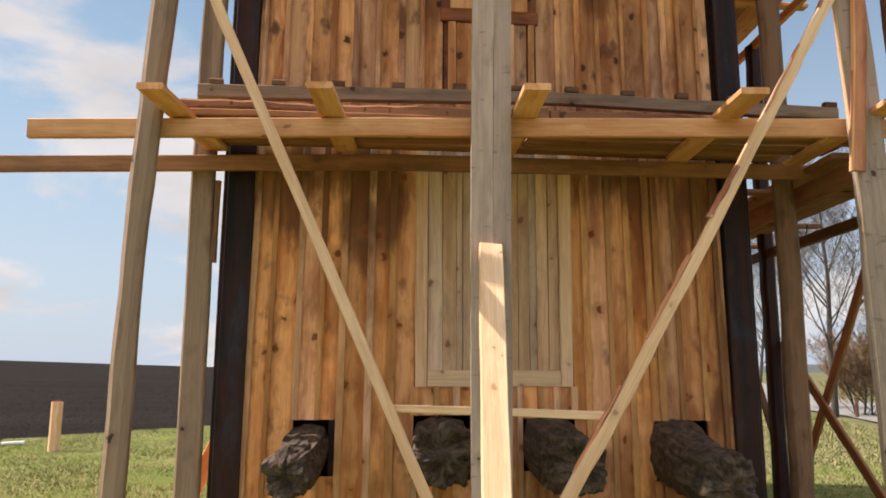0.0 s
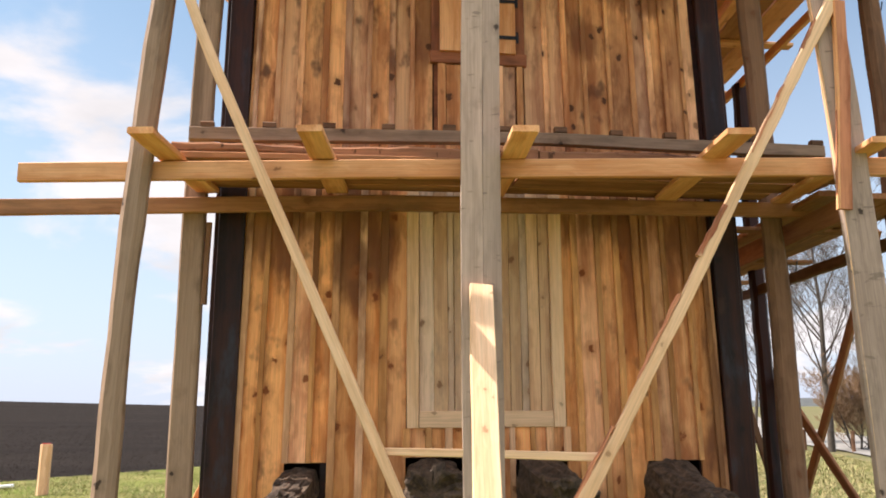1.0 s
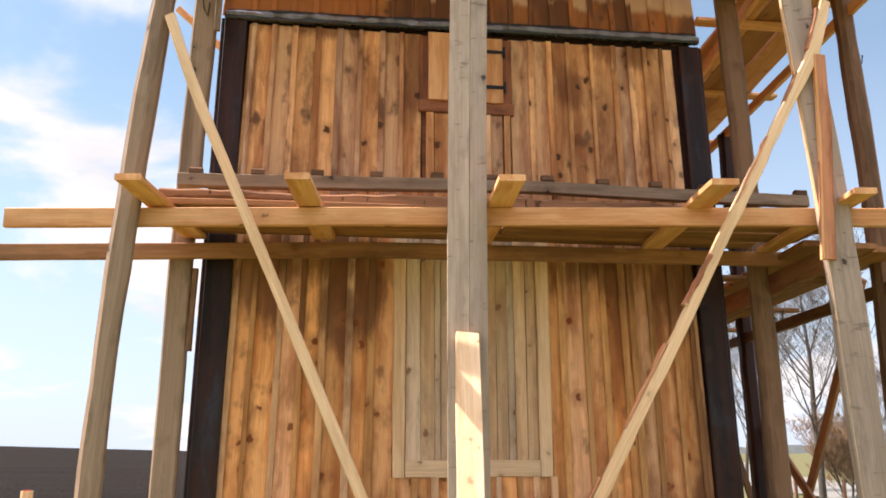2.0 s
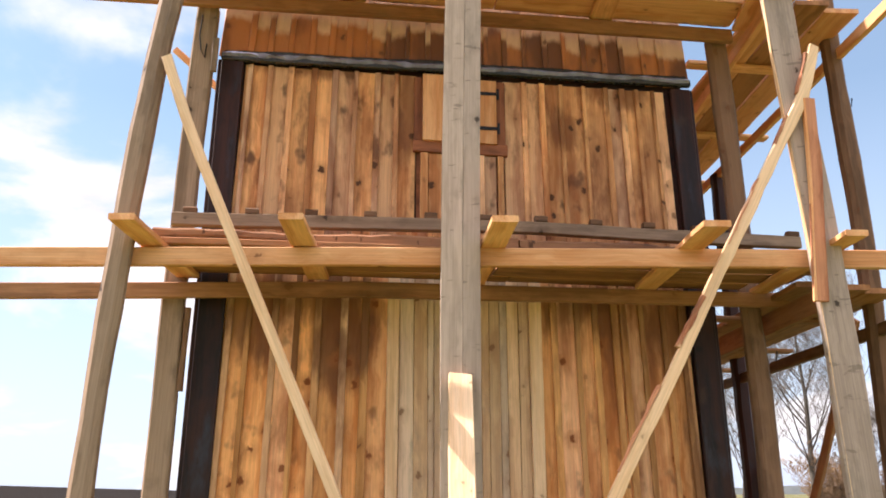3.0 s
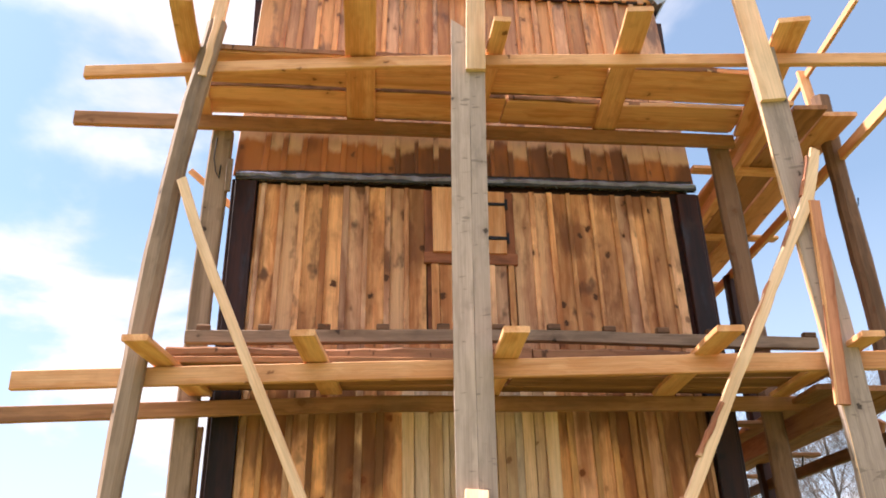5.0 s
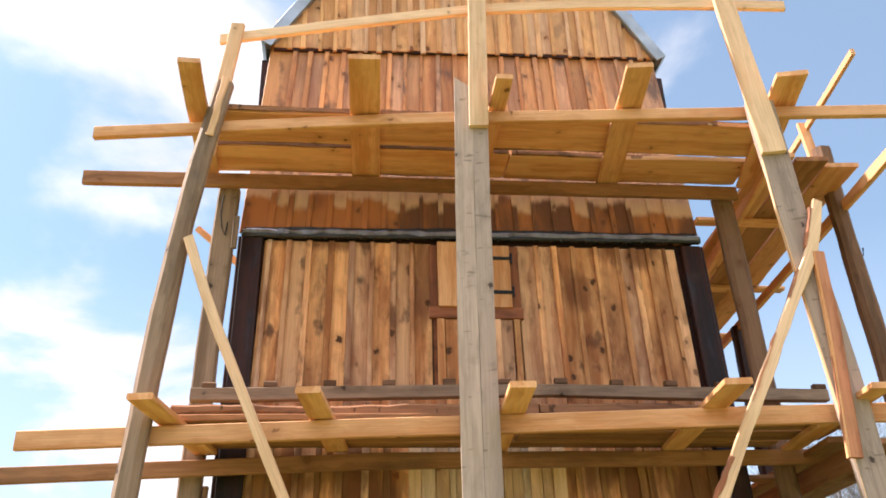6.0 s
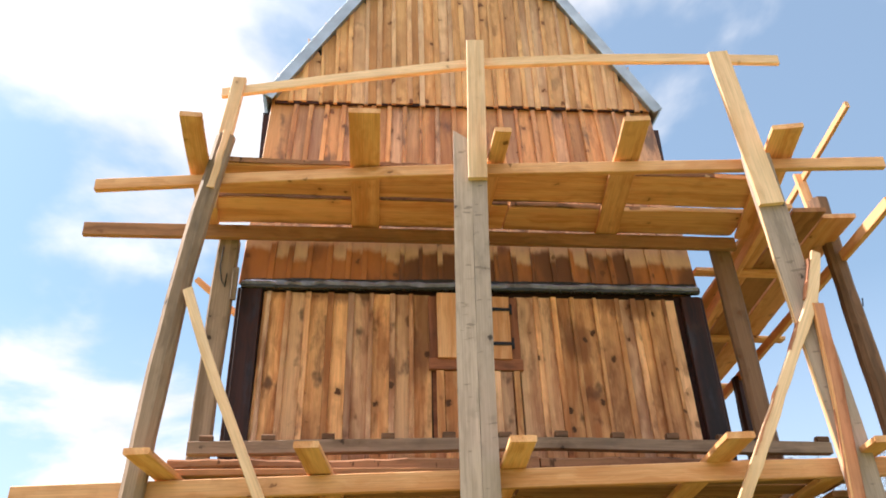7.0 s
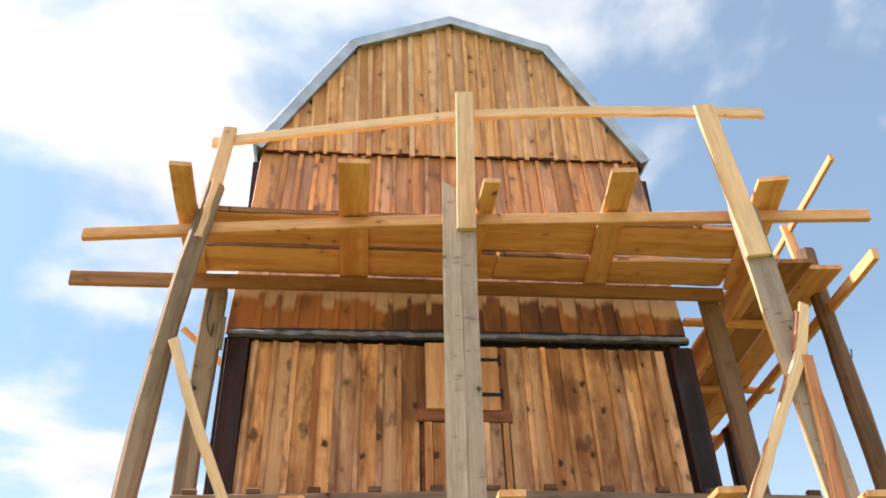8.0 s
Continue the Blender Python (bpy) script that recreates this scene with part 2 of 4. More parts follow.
# dark stain on the lower wall, widened to paint in the deck's shade: x, z, radii
LOW_STAIN_SHADE = ((0.02, 2.98, 0.62, 0.30), (0.14, 2.72, 0.34, 0.36), (-0.50, 2.90, 0.26, 0.34), (1.86, 2.98, 0.24, 0.24), (2.68, 2.88, 0.36, 0.40), (2.79, 1.75, 0.10, 0.80))
M_LOW = wood("stained_pine", (0.90, 0.450, 0.160), (0.64, 0.235, 0.060), knot=(0.22, 0.060, 0.016), blotch=0.55, vary=0.26, grey=0.3, knots=1.0, knot_size=1.1, stain=0.62, blotch_col=(0.20, 0.075, 0.022), smudge=0.55, daubs=LOW_STAIN_SHADE, daub_col=(0.125, 0.046, 0.020))
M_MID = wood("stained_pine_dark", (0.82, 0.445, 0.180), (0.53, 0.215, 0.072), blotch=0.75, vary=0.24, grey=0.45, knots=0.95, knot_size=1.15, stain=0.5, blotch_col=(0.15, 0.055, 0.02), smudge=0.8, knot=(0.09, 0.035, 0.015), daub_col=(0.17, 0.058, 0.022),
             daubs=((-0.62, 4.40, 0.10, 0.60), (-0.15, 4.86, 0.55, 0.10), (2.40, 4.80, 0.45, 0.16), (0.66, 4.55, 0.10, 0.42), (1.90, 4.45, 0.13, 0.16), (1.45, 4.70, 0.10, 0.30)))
M_SKIRT = wood("stained_pine_red", (0.64, 0.325, 0.122), (0.42, 0.175, 0.056), blotch=0.8, vary=0.18, grey=0.4, knots=0.7, blotch_col=(0.075, 0.038, 0.028), stain=0.45, band=5.225, smudge=0.6, rough=0.55, spec=0.4)
M_GABLE = wood("pine_gable", (0.72, 0.425, 0.180), (0.55, 0.280, 0.105), blotch=0.45, vary=0.11, grey=0.45, knots=0.8, knot_size=1.1, stain=0.3, blotch_col=(0.24, 0.10, 0.04), smudge=0.4)
M_BATTEN = wood("light_pine_batten", (0.70, 0.365, 0.130), (0.47, 0.205, 0.056), blotch=0.5, vary=0.30, grey=0.45, knots=0.6, knot_size=0.8, stain=0.4, blotch_col=(0.22, 0.11, 0.05), daubs=LOW_STAIN_SHADE, daub_col=(0.125, 0.046, 0.020))
M_PALE = wood("pale_pine", (0.79, 0.560, 0.325), (0.67, 0.430, 0.225), blotch=0.12, vary=0.08, knots=0.4, knot_size=0.7)
M_PANEL = wood("weathered_panel_pine", (0.69, 0.465, 0.255), (0.51, 0.310, 0.160), blotch=0.5, vary=0.22, grey=0.7, knots=0.6, blotch_col=(0.20, 0.15, 0.115), stain=0.25)
M_POST = wood("weathered_hewn_timber", (0.30, 0.212, 0.135), (0.185, 0.125, 0.075), knot=(0.05, 0.03, 0.02), blotch=0.5, vary=0.10, grey=0.1, knots=0.9, knot_size=0.9, blotch_col=(0.10, 0.07, 0.05))
M_FRESH = wood("fresh_pine", (0.76, 0.425, 0.195), (0.60, 0.275, 0.10), blotch=0.14, vary=0.13, knots=0.7, knot_size=0.8, blotch_col=(0.3, 0.15, 0.06))
M_GREY = wood("weathered_post_timber", (0.45, 0.355, 0.270), (0.335, 0.260, 0.195), knot=(0.06, 0.04, 0.03), blotch=0.5, vary=0.12, grey=0.1, knots=0.9, knot_size=0.8, blotch_col=(0.16, 0.125, 0.095), marks=0.5)
M_BROWN = wood("brown_post_timber", (0.20, 0.108, 0.053), (0.105, 0.055, 0.026), blotch=0.5, vary=0.15, grey=0.1, knots=0.6, blotch_col=(0.04, 0.026, 0.02))
M_LEDGER = wood("aged_ledger_timber", (0.37, 0.175, 0.070), (0.225, 0.098, 0.036), blotch=0.35, vary=0.15, grey=0.1, knots=0.5, blotch_col=(0.12, 0.07, 0.035))
M_DARK = wood("dark_stained_timber", (0.042, 0.014, 0.010), (0.014, 0.008, 0.008), knot=(0.008, 0.006, 0.006), blotch=0.6, vary=0.15, knots=0.4, rough=0.55, spec=0.2, blotch_col=(0.026, 0.024, 0.030))
# near-black stain; the blue-grey blotches put the sky's sheen into the colour
M_CORNER = wood("corner_board_stain_sheen", (0.048, 0.017, 0.011), (0.017, 0.010, 0.010), knot=(0.008, 0.006, 0.006), blotch=0.85, vary=0.1, knots=0.5, rough=0.50, spec=0.22, blotch_col=(0.034, 0.034, 0.045), smudge=0.5)
M_FRAME = wood("red_brown_casing", (0.33, 0.125, 0.055), (0.19, 0.068, 0.032), blotch=0.4, vary=0.15, knots=0.3, blotch_col=(0.04, 0.018, 0.012))
M_SLAB = wood("rough_bark_slab", (0.30, 0.148, 0.072), (0.14, 0.062, 0.030), knot=(0.55, 0.36, 0.2), blotch=0.8, vary=0.12, knots=0.9, knot_size=0.8, blotch_col=(0.055, 0.03, 0.018), smudge=0.8, marks=0.8, rough=0.9)
M_BARK = wood("bark_edged_slab", (0.60, 0.275, 0.140), (0.33, 0.115, 0.052), knot=(0.65, 0.42, 0.25), blotch=0.55, vary=0.12, knots=0.6, blotch_col=(0.09, 0.05, 0.03), rough=0.85)


def make_char():
    m, add = material("old_oak_beam")
    tc = add("ShaderNodeTexCoord")
    n = add("ShaderNodeTexNoise", {"Vector": tc.outputs["Object"], "Scale": 14.0, "Detail": 8.0, "Roughness": 0.7})
    w = add("ShaderNodeTexNoise", {"Vector": tc.outputs["Object"], "Scale": 4.0, "Detail": 3.0})
    f = add("ShaderNodeMapRange", {"Value": n.outputs[0], "From Min": 0.42, "From Max": 0.72})
    c = add("ShaderNodeMix", {"Factor": f.outputs[0], 6: (0.034, 0.022, 0.015, 1), 7: (0.19, 0.125, 0.080, 1)}, data_type="RGBA")
    f2 = add("ShaderNodeMapRange", {"Value": w.outputs[0], "From Min": 0.45, "From Max": 0.75, "To Max": 0.7})
    c2 = add("ShaderNodeMix", {"Factor": f2.outputs[0], 6: c.outputs[2], 7: (0.05, 0.036, 0.027, 1)}, data_type="RGBA")
    b = add("ShaderNodeBump", {"Strength": 0.9, "Distance": 0.02, "Height": n.outputs[0]})
    finish(add, c2.outputs[2], 0.8, b.outputs[0], spec=0.3)
    return m


def make_metal(name, col, rough, metal, scale=6.0, relief=0.3):
    m, add = material(name)
    tc = add("ShaderNodeTexCoord")
    n = add("ShaderNodeTexNoise", {"Vector": tc.outputs["Object"], "Scale": scale, "Detail": 5.0})
    v = add("ShaderNodeMapRange", {"Value": n.outputs[0], "From Min": 0.3, "From Max": 0.7, "To Min": 0.75, "To Max": 1.2})
    c = add("ShaderNodeVectorMath", {0: col, "Scale": v.outputs[0]}, operation="SCALE")
    r = add("ShaderNodeMapRange", {"Value": n.outputs[0], "From Min": 0.3, "From Max": 0.7, "To Min": rough + 0.1, "To Max": rough - 0.08})
    b = add("ShaderNodeBump", {"Strength": relief, "Distance": 0.006, "Height": n.outputs[0]})
    finish(add, c.outputs[0], r.outputs[0], b.outputs[0], metal=metal)
    return m


def make_ground(name, a, b, c, s1, s2, bump, stretch=(1, 1, 1)):
    m, add = material(name)
    tc = add("ShaderNodeTexCoord")
    p = add("ShaderNodeVectorMath", {0: tc.outputs["Object"], 1: stretch}, operation="MULTIPLY")
    n1 = add("ShaderNodeTexNoise", {"Vector": p.outputs[0], "Scale": s1, "Detail": 6.0, "Roughness": 0.6})
    n2 = add("ShaderNodeTexNoise", {"Vector": p.outputs[0], "Scale": s2, "Detail": 6.0, "Roughness": 0.7})
    f1 = add("ShaderNodeMapRange", {"Value": n1.outputs[0], "From Min": 0.38, "From Max": 0.64})
    f2 = add("ShaderNodeMapRange", {"Value": n2.outputs[0], "From Min": 0.4, "From Max": 0.7})
    c1 = add("ShaderNodeMix", {"Factor": f1.outputs[0], 6: (*a, 1), 7: (*b, 1)}, data_type="RGBA")
    c2 = add("ShaderNodeMix", {"Factor": f2.outputs[0], 6: c1.outputs[2], 7: (*c, 1)}, data_type="RGBA")
    bm_ = add("ShaderNodeBump", {"Strength": 0.8, "Distance": bump, "Height": n2.outputs[0]})
    finish(add, c2.outputs[2], 0.95, bm_.outputs[0], spec=0.02)
    return m


def make_blades(name, lo, hi):
    m, add = material(name)
    g = add("ShaderNodeNewGeometry")
    f = add("ShaderNodeMapRange", {"Value": g.outputs["Random Per Island"], "From Min": lo, "From Max": hi})
    c = add("ShaderNodeMix", {"Factor": f.outputs[0], 6: (0.105, 0.165, 0.026, 1), 7: (0.29, 0.235, 0.115, 1)}, data_type="RGBA")
    v = add("ShaderNodeMapRange", {"Value": g.outputs["Random Per Island"], "To Min": 0.8, "To Max": 1.25})
    c2 = add("ShaderNodeVectorMath", {0: c.outputs[2], "Scale": v.outputs[0]}, operation="SCALE")
    finish(add, c2.outputs[0], 0.75, spec=0.2)
    return m


M_CHAR = make_char()
M_FILM = make_metal("black_roofing_film", (0.035, 0.036, 0.040), 0.20, 0.0, 18.0)
M_FOIL = make_metal("creased_foil", (0.21, 0.205, 0.29), 0.16, 0.0, 14.0, 0.9)
M_ZINC = make_metal("galvanised_sheet", (0.33, 0.365, 0.40), 0.45, 0.8, 4.0)
M_IRON = make_metal("black_iron", (0.03, 0.028, 0.03), 0.5, 0.8, 30.0)
M_GRASS = make_ground("spring_grass", (0.125, 0.155, 0.034), (0.25, 0.21, 0.09), (0.085, 0.12, 0.024), 0.5, 7.0, 0.03)
M_DRY = make_ground("dry_verge_grass", (0.13, 0.12, 0.065), (0.18, 0.145, 0.085), (0.08, 0.095, 0.035), 0.45, 6.0, 0.04)
M_SOIL = make_ground("ploughed_soil", (0.018, 0.0145, 0.0132), (0.027, 0.022, 0.019), (0.011, 0.009, 0.008), 0.10, 1.6, 0.10, (0.25, 2.2, 1))
M_CLOD = make_ground("soil_clod", (0.022, 0.018, 0.016), (0.034, 0.028, 0.024), (0.014, 0.011, 0.010), 1.0, 9.0, 0.02)
M_ROAD = make_ground("pale_gravel_road", (0.21, 0.20, 0.185), (0.26, 0.25, 0.235), (0.17, 0.16, 0.15), 0.4, 8.0, 0.01)
M_TREE = make_ground("bare_bark", (0.085, 0.07, 0.06), (0.13, 0.11, 0.095), (0.05, 0.04, 0.033), 1.5, 12.0, 0.02)
M_TWIG = make_ground("bare_twigs", (0.13, 0.108, 0.094), (0.17, 0.14, 0.118), (0.09, 0.074, 0.062), 0.8, 4.0, 0.01)
M_BUSH = make_ground("russet_twigs", (0.25, 0.15, 0.09), (0.32, 0.21, 0.12), (0.16, 0.10, 0.06), 0.8, 4.0, 0.01)
# the haze of distance is mixed into this blue-grey base colour
M_FAR = make_ground("hazed_woods", (0.23, 0.24, 0.26), (0.29, 0.30, 0.315), (0.19, 0.20, 0.225), 0.02, 0.08, 0.5)
M_REDPAINT = make_metal("red_paint", (0.5, 0.05, 0.03), 0.5, 0.0)
M_WHITE = make_metal("white_plastic", (0.75, 0.75, 0.73), 0.45, 0.0)
M_BLADE = make_blades("grass_blades", 0.15, 0.80)
M_STRAW = make_blades("dry_grass_blades", -0.05, 0.7)


# ---- building helpers ----
WORLD = {}


def group_at(name, x, y, z=0.0):
    e = new(name)
    e.empty_display_size = 0.3
    e.matrix_basis = WORLD[e] = pose(x, y, z)
    return e


def place(ob, m, parent=None):
    WORLD[ob] = m
    ob.matrix_basis = m
    if parent:
        ob.parent = parent
        ob.matrix_parent_inverse = WORLD[parent].inverted()
    return ob


def mesh_ob(name, verts, faces, mat, m=None, parent=None, label="", smooth=False):
    me = bpy.data.meshes.new(name)
    me.from_pydata([tuple(v) for v in verts], [], faces)
    for mt in (mat if isinstance(mat, (list, tuple)) else [mat]):
        me.materials.append(mt)
    if smooth:
        me.polygons.foreach_set("use_smooth", [True] * len(me.polygons))
    me.update()
    ob = place(new(name, me), m or Matrix(), parent)
    return tagged(ob, label=label) if label else ob


def frame_along(a, b, normal):
    x = (Vector(b) - Vector(a)).normalized()
    n = Vector(normal)
    z = (n - x * n.dot(x)).normalized()
    y = z.cross(x)
    return Matrix(((x.x, y.x, z.x, a[0]), (x.y, y.y, z.y, a[1]), (x.z, y.z, z.z, a[2]), (0, 0, 0, 1)))


def board(name, path, w, t, mat, parent=None, normal=(0, -1, 0), wane=0.002, chamfer=0.0, label="", seed=None, w_end=None, step=0.22, skew=(0.0, 0.0)):
    """Timber along a path of points: w wide, t thick along the normal, slightly warped, edges eased. skew: how far each end is cut aslant."""
    rnd = random.Random(hash_text(name) + WOODS[0] if seed is None else seed)
    WOODS[0] += 1
    pts = [Vector(p) for p in path]
    m = frame_along(pts[0], pts[-1], normal)
    loc = [m.inverted() @ p for p in pts]
    total = loc[-1].x
    n = max(2, int(total / step) + 1)
    c = chamfer or min(0.005, t * 0.22)
    verts, faces = [], []
    ph = [rnd.uniform(0, 6.28) for _ in range(6)]
    for i in range(n):
        u = i / (n - 1)
        x = total * u
        k = 0
        while k < len(loc) - 2 and x > loc[k + 1].x:
            k += 1
        d = loc[k + 1].x - loc[k].x
        f = (x - loc[k].x) / d if abs(d) > 1e-6 else 0
        oy, oz = loc[k].y + (loc[k + 1].y - loc[k].y) * f, loc[k].z + (loc[k + 1].z - loc[k].z) * f
        ww = (w + ((w_end or w) - w) * u) / 2
        e1 = wane * (math.sin(x * 2.1 + ph[0]) + 0.6 * math.sin(x * 5.3 + ph[1]) + rnd.uniform(-0.6, 0.6))
        e2 = wane * (math.sin(x * 1.7 + ph[2]) + 0.6 * math.sin(x * 6.1 + ph[3]) + rnd.uniform(-0.6, 0.6))
        oz += min(wane, 0.004) * 0.8 * math.sin(x * 1.3 + ph[4])
        y0, y1, h = oy - ww + e1, oy + ww + e2, t / 2
        sk = skew[0] * (1 - u) + skew[1] * u if i in (0, n - 1) else 0.0
        ring = [(y0 + c, oz - h), (y1 - c, oz - h), (y1, oz - h + c), (y1, oz + h - c), (y1 - c, oz + h), (y0 + c, oz + h), (y0, oz + h - c), (y0, oz - h + c)]
        verts += [(x + sk * ((y - oy) / max(ww, 1e-4)), y, z) for y, z in ring]
    for i in range(n - 1):
        for j in range(8):
            a, b = i * 8 + j, i * 8 + (j + 1) % 8
            faces.append((a, b, b + 8, a + 8))
    faces += [tuple(range(7, -1, -1)), tuple(range((n - 1) * 8, n * 8))]
    return mesh_ob(name, verts, faces, mat, m, parent, label)


WOODS = [0]


def hash_text(s):
    return sum((i + 1) * ord(ch) for i, ch in enumerate(s))


def tube(name, path, r, mat, parent=None, label="", sides=8):
    verts, faces = tube_data(path, [r] * len(path), sides)
    return mesh_ob(name, verts, faces, mat, None, parent, label, smooth=True)


def tube_data(path, radii, sides, base=0):
    verts, faces = [], []
    pts = [Vector(p) for p in path]
    for i, p in enumerate(pts):
        d = (pts[min(i + 1, len(pts) - 1)] - pts[max(i - 1, 0)]).normalized()
        a = d.orthogonal().normalized()
        b = d.cross(a)
        for j in range(sides):
            th = 2 * math.pi * j / sides
            verts.append(p + (a * math.cos(th) + b * math.sin(th)) * radii[i])
    for i in range(len(pts) - 1):
        for j in range(sides):
            q, s = base + i * sides + j, base + i * sides + (j + 1) % sides
            faces.append((q, s, s + sides, q + sides))
    return verts, faces


# ---- ground ----
def smooth_step(a, b, x):
    u = min(1, max(0, (x - a) / (b - a)))
    return u * u * (3 - 2 * u)


def height(x, y):
    d = math.hypot(x, y)
    ang = math.degrees(math.atan2(x, y))          # 0 straight ahead, negative to the field's side
    rise = 0.5 + 3.6 * smooth_step(8, -34, ang)
    h = (1.2 + rise) * smooth_step(45, 260, d) if d > 45 else 0.0
    if ang > 15:
        k = smooth_step(15, 22, ang)
        h = h * (1 - k) + k * 1.2 * smooth_step(60, 300, d)
    return h + 0.03 * noise.noise((x * 0.35, y * 0.35, 0.0)) * smooth_step(7, 12, d)


def field_side(x, y):
    """Above zero on the ploughed field."""
    return (y - 21.4) - (x + 8.0) * 1.05 - 0.35 * math.sin(x * 0.9) - (0.0 if x < 0 else x * 4.0)


def build_ground():
    rings = [0.0, 1.0, 2.0, 3.0, 4.0, 5.0, 6.0, 7.0, 8.0]
    while rings[-1] < 4200:
        rings.append(rings[-1] * (1.035 if rings[-1] < 90 else 1.12))
    n = 288
    verts, faces, mats = [(0, 0, height(0, 0))], [], []
    for r in rings[1:]:
        for j in range(n):
            a = 2 * math.pi * j / n
            x, y = r * math.sin(a), r * math.cos(a)
            verts.append((x, y, height(x, y)))
    for j in range(n):
        faces.append((0, 1 + (j + 1) % n, 1 + j))
    for i in range(len(rings) - 2):
        for j in range(n):
            a, b = 1 + i * n + j, 1 + i * n + (j + 1) % n
            faces.append((a, b, b + n, a + n))
    for f in faces:
        cx, cy = sum(verts[k][0] for k in f) / len(f), sum(verts[k][1] for k in f) / len(f)
        dry = noise.noise((cx * 0.12, cy * 0.12, 7.0))
        if cx > 6 and cy > 15 + 3 * dry and cx > 0.3 * cy and math.hypot(cx, cy) < 900:
            mats.append(2)
            continue
        mats.append(1 if field_side(cx, cy) > 0 and cx < 12 and math.hypot(cx, cy) < 1500 else 0)
    g = mesh_ob("ground", verts, faces, [M_GRASS, M_SOIL, M_DRY], smooth=True)
    g.data.polygons.foreach_set("material_index", mats)
    tagged(g, "spring grass with dry patches beside a dark ploughed field", "ground", kind="structure")


def build_clods():
    rnd = random.Random(5)
    verts, faces = [], []
    for _ in range(9000):
        y = 21 + 60 * rnd.random() ** 1.7
        x = rnd.uniform(-0.52, 0.02) * y
        if field_side(x, y) < 0.15:
            continue
        r = rnd.uniform(0.02, 0.05) * (1 + y / 60)
        z, b = height(x, y), len(verts)
        for k in range(5):
            a = 1.2566 * k + rnd.uniform(-0.3, 0.3)
            verts.append((x + r * math.cos(a) * rnd.uniform(0.7, 1.3), y + r * math.sin(a), z - 0.02))
        verts.append((x + rnd.uniform(-0.3, 0.3) * r, y, z + r * rnd.uniform(0.25, 0.55)))
        faces += [(b + k, b + (k + 1) % 5, b + 5) for k in range(5)]
    ob = mesh_ob("soil_clods", verts, faces, M_CLOD)
    tagged(ob, "dark clods of freshly ploughed black soil", "soil", kind="stuff")


def build_grass():
    rnd = random.Random(9)
    verts, faces = [], []

    def tuft(x, y, s):
        nonlocal verts, faces
        z = height(x, y)
        for _ in range(3):
            a, l, h = rnd.uniform(0, 6.28), rnd.uniform(0.01, 0.05) * s, rnd.uniform(0.008, 0.035) * s
            w = rnd.uniform(0.003, 0.007) * s
            ca, sa, b = math.cos(a), math.sin(a), len(verts)
            ox, oy = x + rnd.uniform(-0.04, 0.04) * s, y + rnd.uniform(-0.04, 0.04) * s
            verts.extend([(ox - sa * w, oy + ca * w, z - 0.01), (ox + sa * w, oy - ca * w, z - 0.01), (ox + ca * l, oy + sa * l, z + h)])
            faces.append((b, b + 1, b + 2))
    for _ in range(52000):
        y = rnd.uniform(8.5, 27.5)
        x = rnd.uniform(-0.47, -0.10) * y
        if field_side(x, y) < 0.1:
            tuft(x, y, rnd.uniform(0.7, 1.6) * (1 + 0.8 * noise.noise((x * 0.6, y * 0.6, 3))))
    ob = mesh_ob("grass", verts, faces, M_BLADE)
    tagged(ob, "short spring grass mixed with dry straw-coloured blades", "grass", kind="stuff")
    verts, faces = [], []
    for _ in range(40000):
        y = rnd.uniform(7.5, 30.0)
        x = rnd.uniform(0.40, 0.80) * y
        if x > 12.6 + 0.30 * (y - 15) + 0.3:
            continue
        tuft(x, y, rnd.uniform(0.8, 1.7) * (1.0 if y < 14 else 1.5))
    ob = mesh_ob("dry_grass", verts, faces, M_STRAW)
    tagged(ob, "straw-coloured dry grass with green shoots on the verge", "grass", kind="stuff")


def build_road():
    near = ((13.0, 15.0), (18.2, 29.5), (21.4, 41.5), (33.0, 74.0), (56.0, 125.0))
    far = ((19.5, 14.0), (24.0, 29.0), (27.0, 41.0), (38.5, 72.0), (62.0, 122.0))
    verts, faces = [], []
    for (a, b), (c, d) in zip(near, far):
        for k in range(4):
            x, y = a + (c - a) * k / 3, b + (d - b) * k / 3
            verts.append((x, y, height(x, y) + 0.06))
    for i in range(4):
        faces += [(4 * i + k, 4 * i + k + 1, 4 * i + k + 5, 4 * i + k + 4) for k in range(3)]
    tagged(mesh_ob("road", verts, faces, M_ROAD), "pale grey gravel road beyond the grass", "road", kind="structure")


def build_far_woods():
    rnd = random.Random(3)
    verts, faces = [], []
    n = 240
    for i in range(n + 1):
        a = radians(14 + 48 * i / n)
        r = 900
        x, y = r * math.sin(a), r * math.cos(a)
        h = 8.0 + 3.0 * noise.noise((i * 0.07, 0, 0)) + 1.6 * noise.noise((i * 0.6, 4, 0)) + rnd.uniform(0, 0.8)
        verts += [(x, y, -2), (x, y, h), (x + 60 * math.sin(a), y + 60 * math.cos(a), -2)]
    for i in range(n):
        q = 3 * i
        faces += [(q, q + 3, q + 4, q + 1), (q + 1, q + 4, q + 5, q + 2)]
    tagged(mesh_ob("backdrop", verts, faces, M_FAR), "band of woods on the horizon with blue-grey haze put into its colour", "woods", kind="structure")


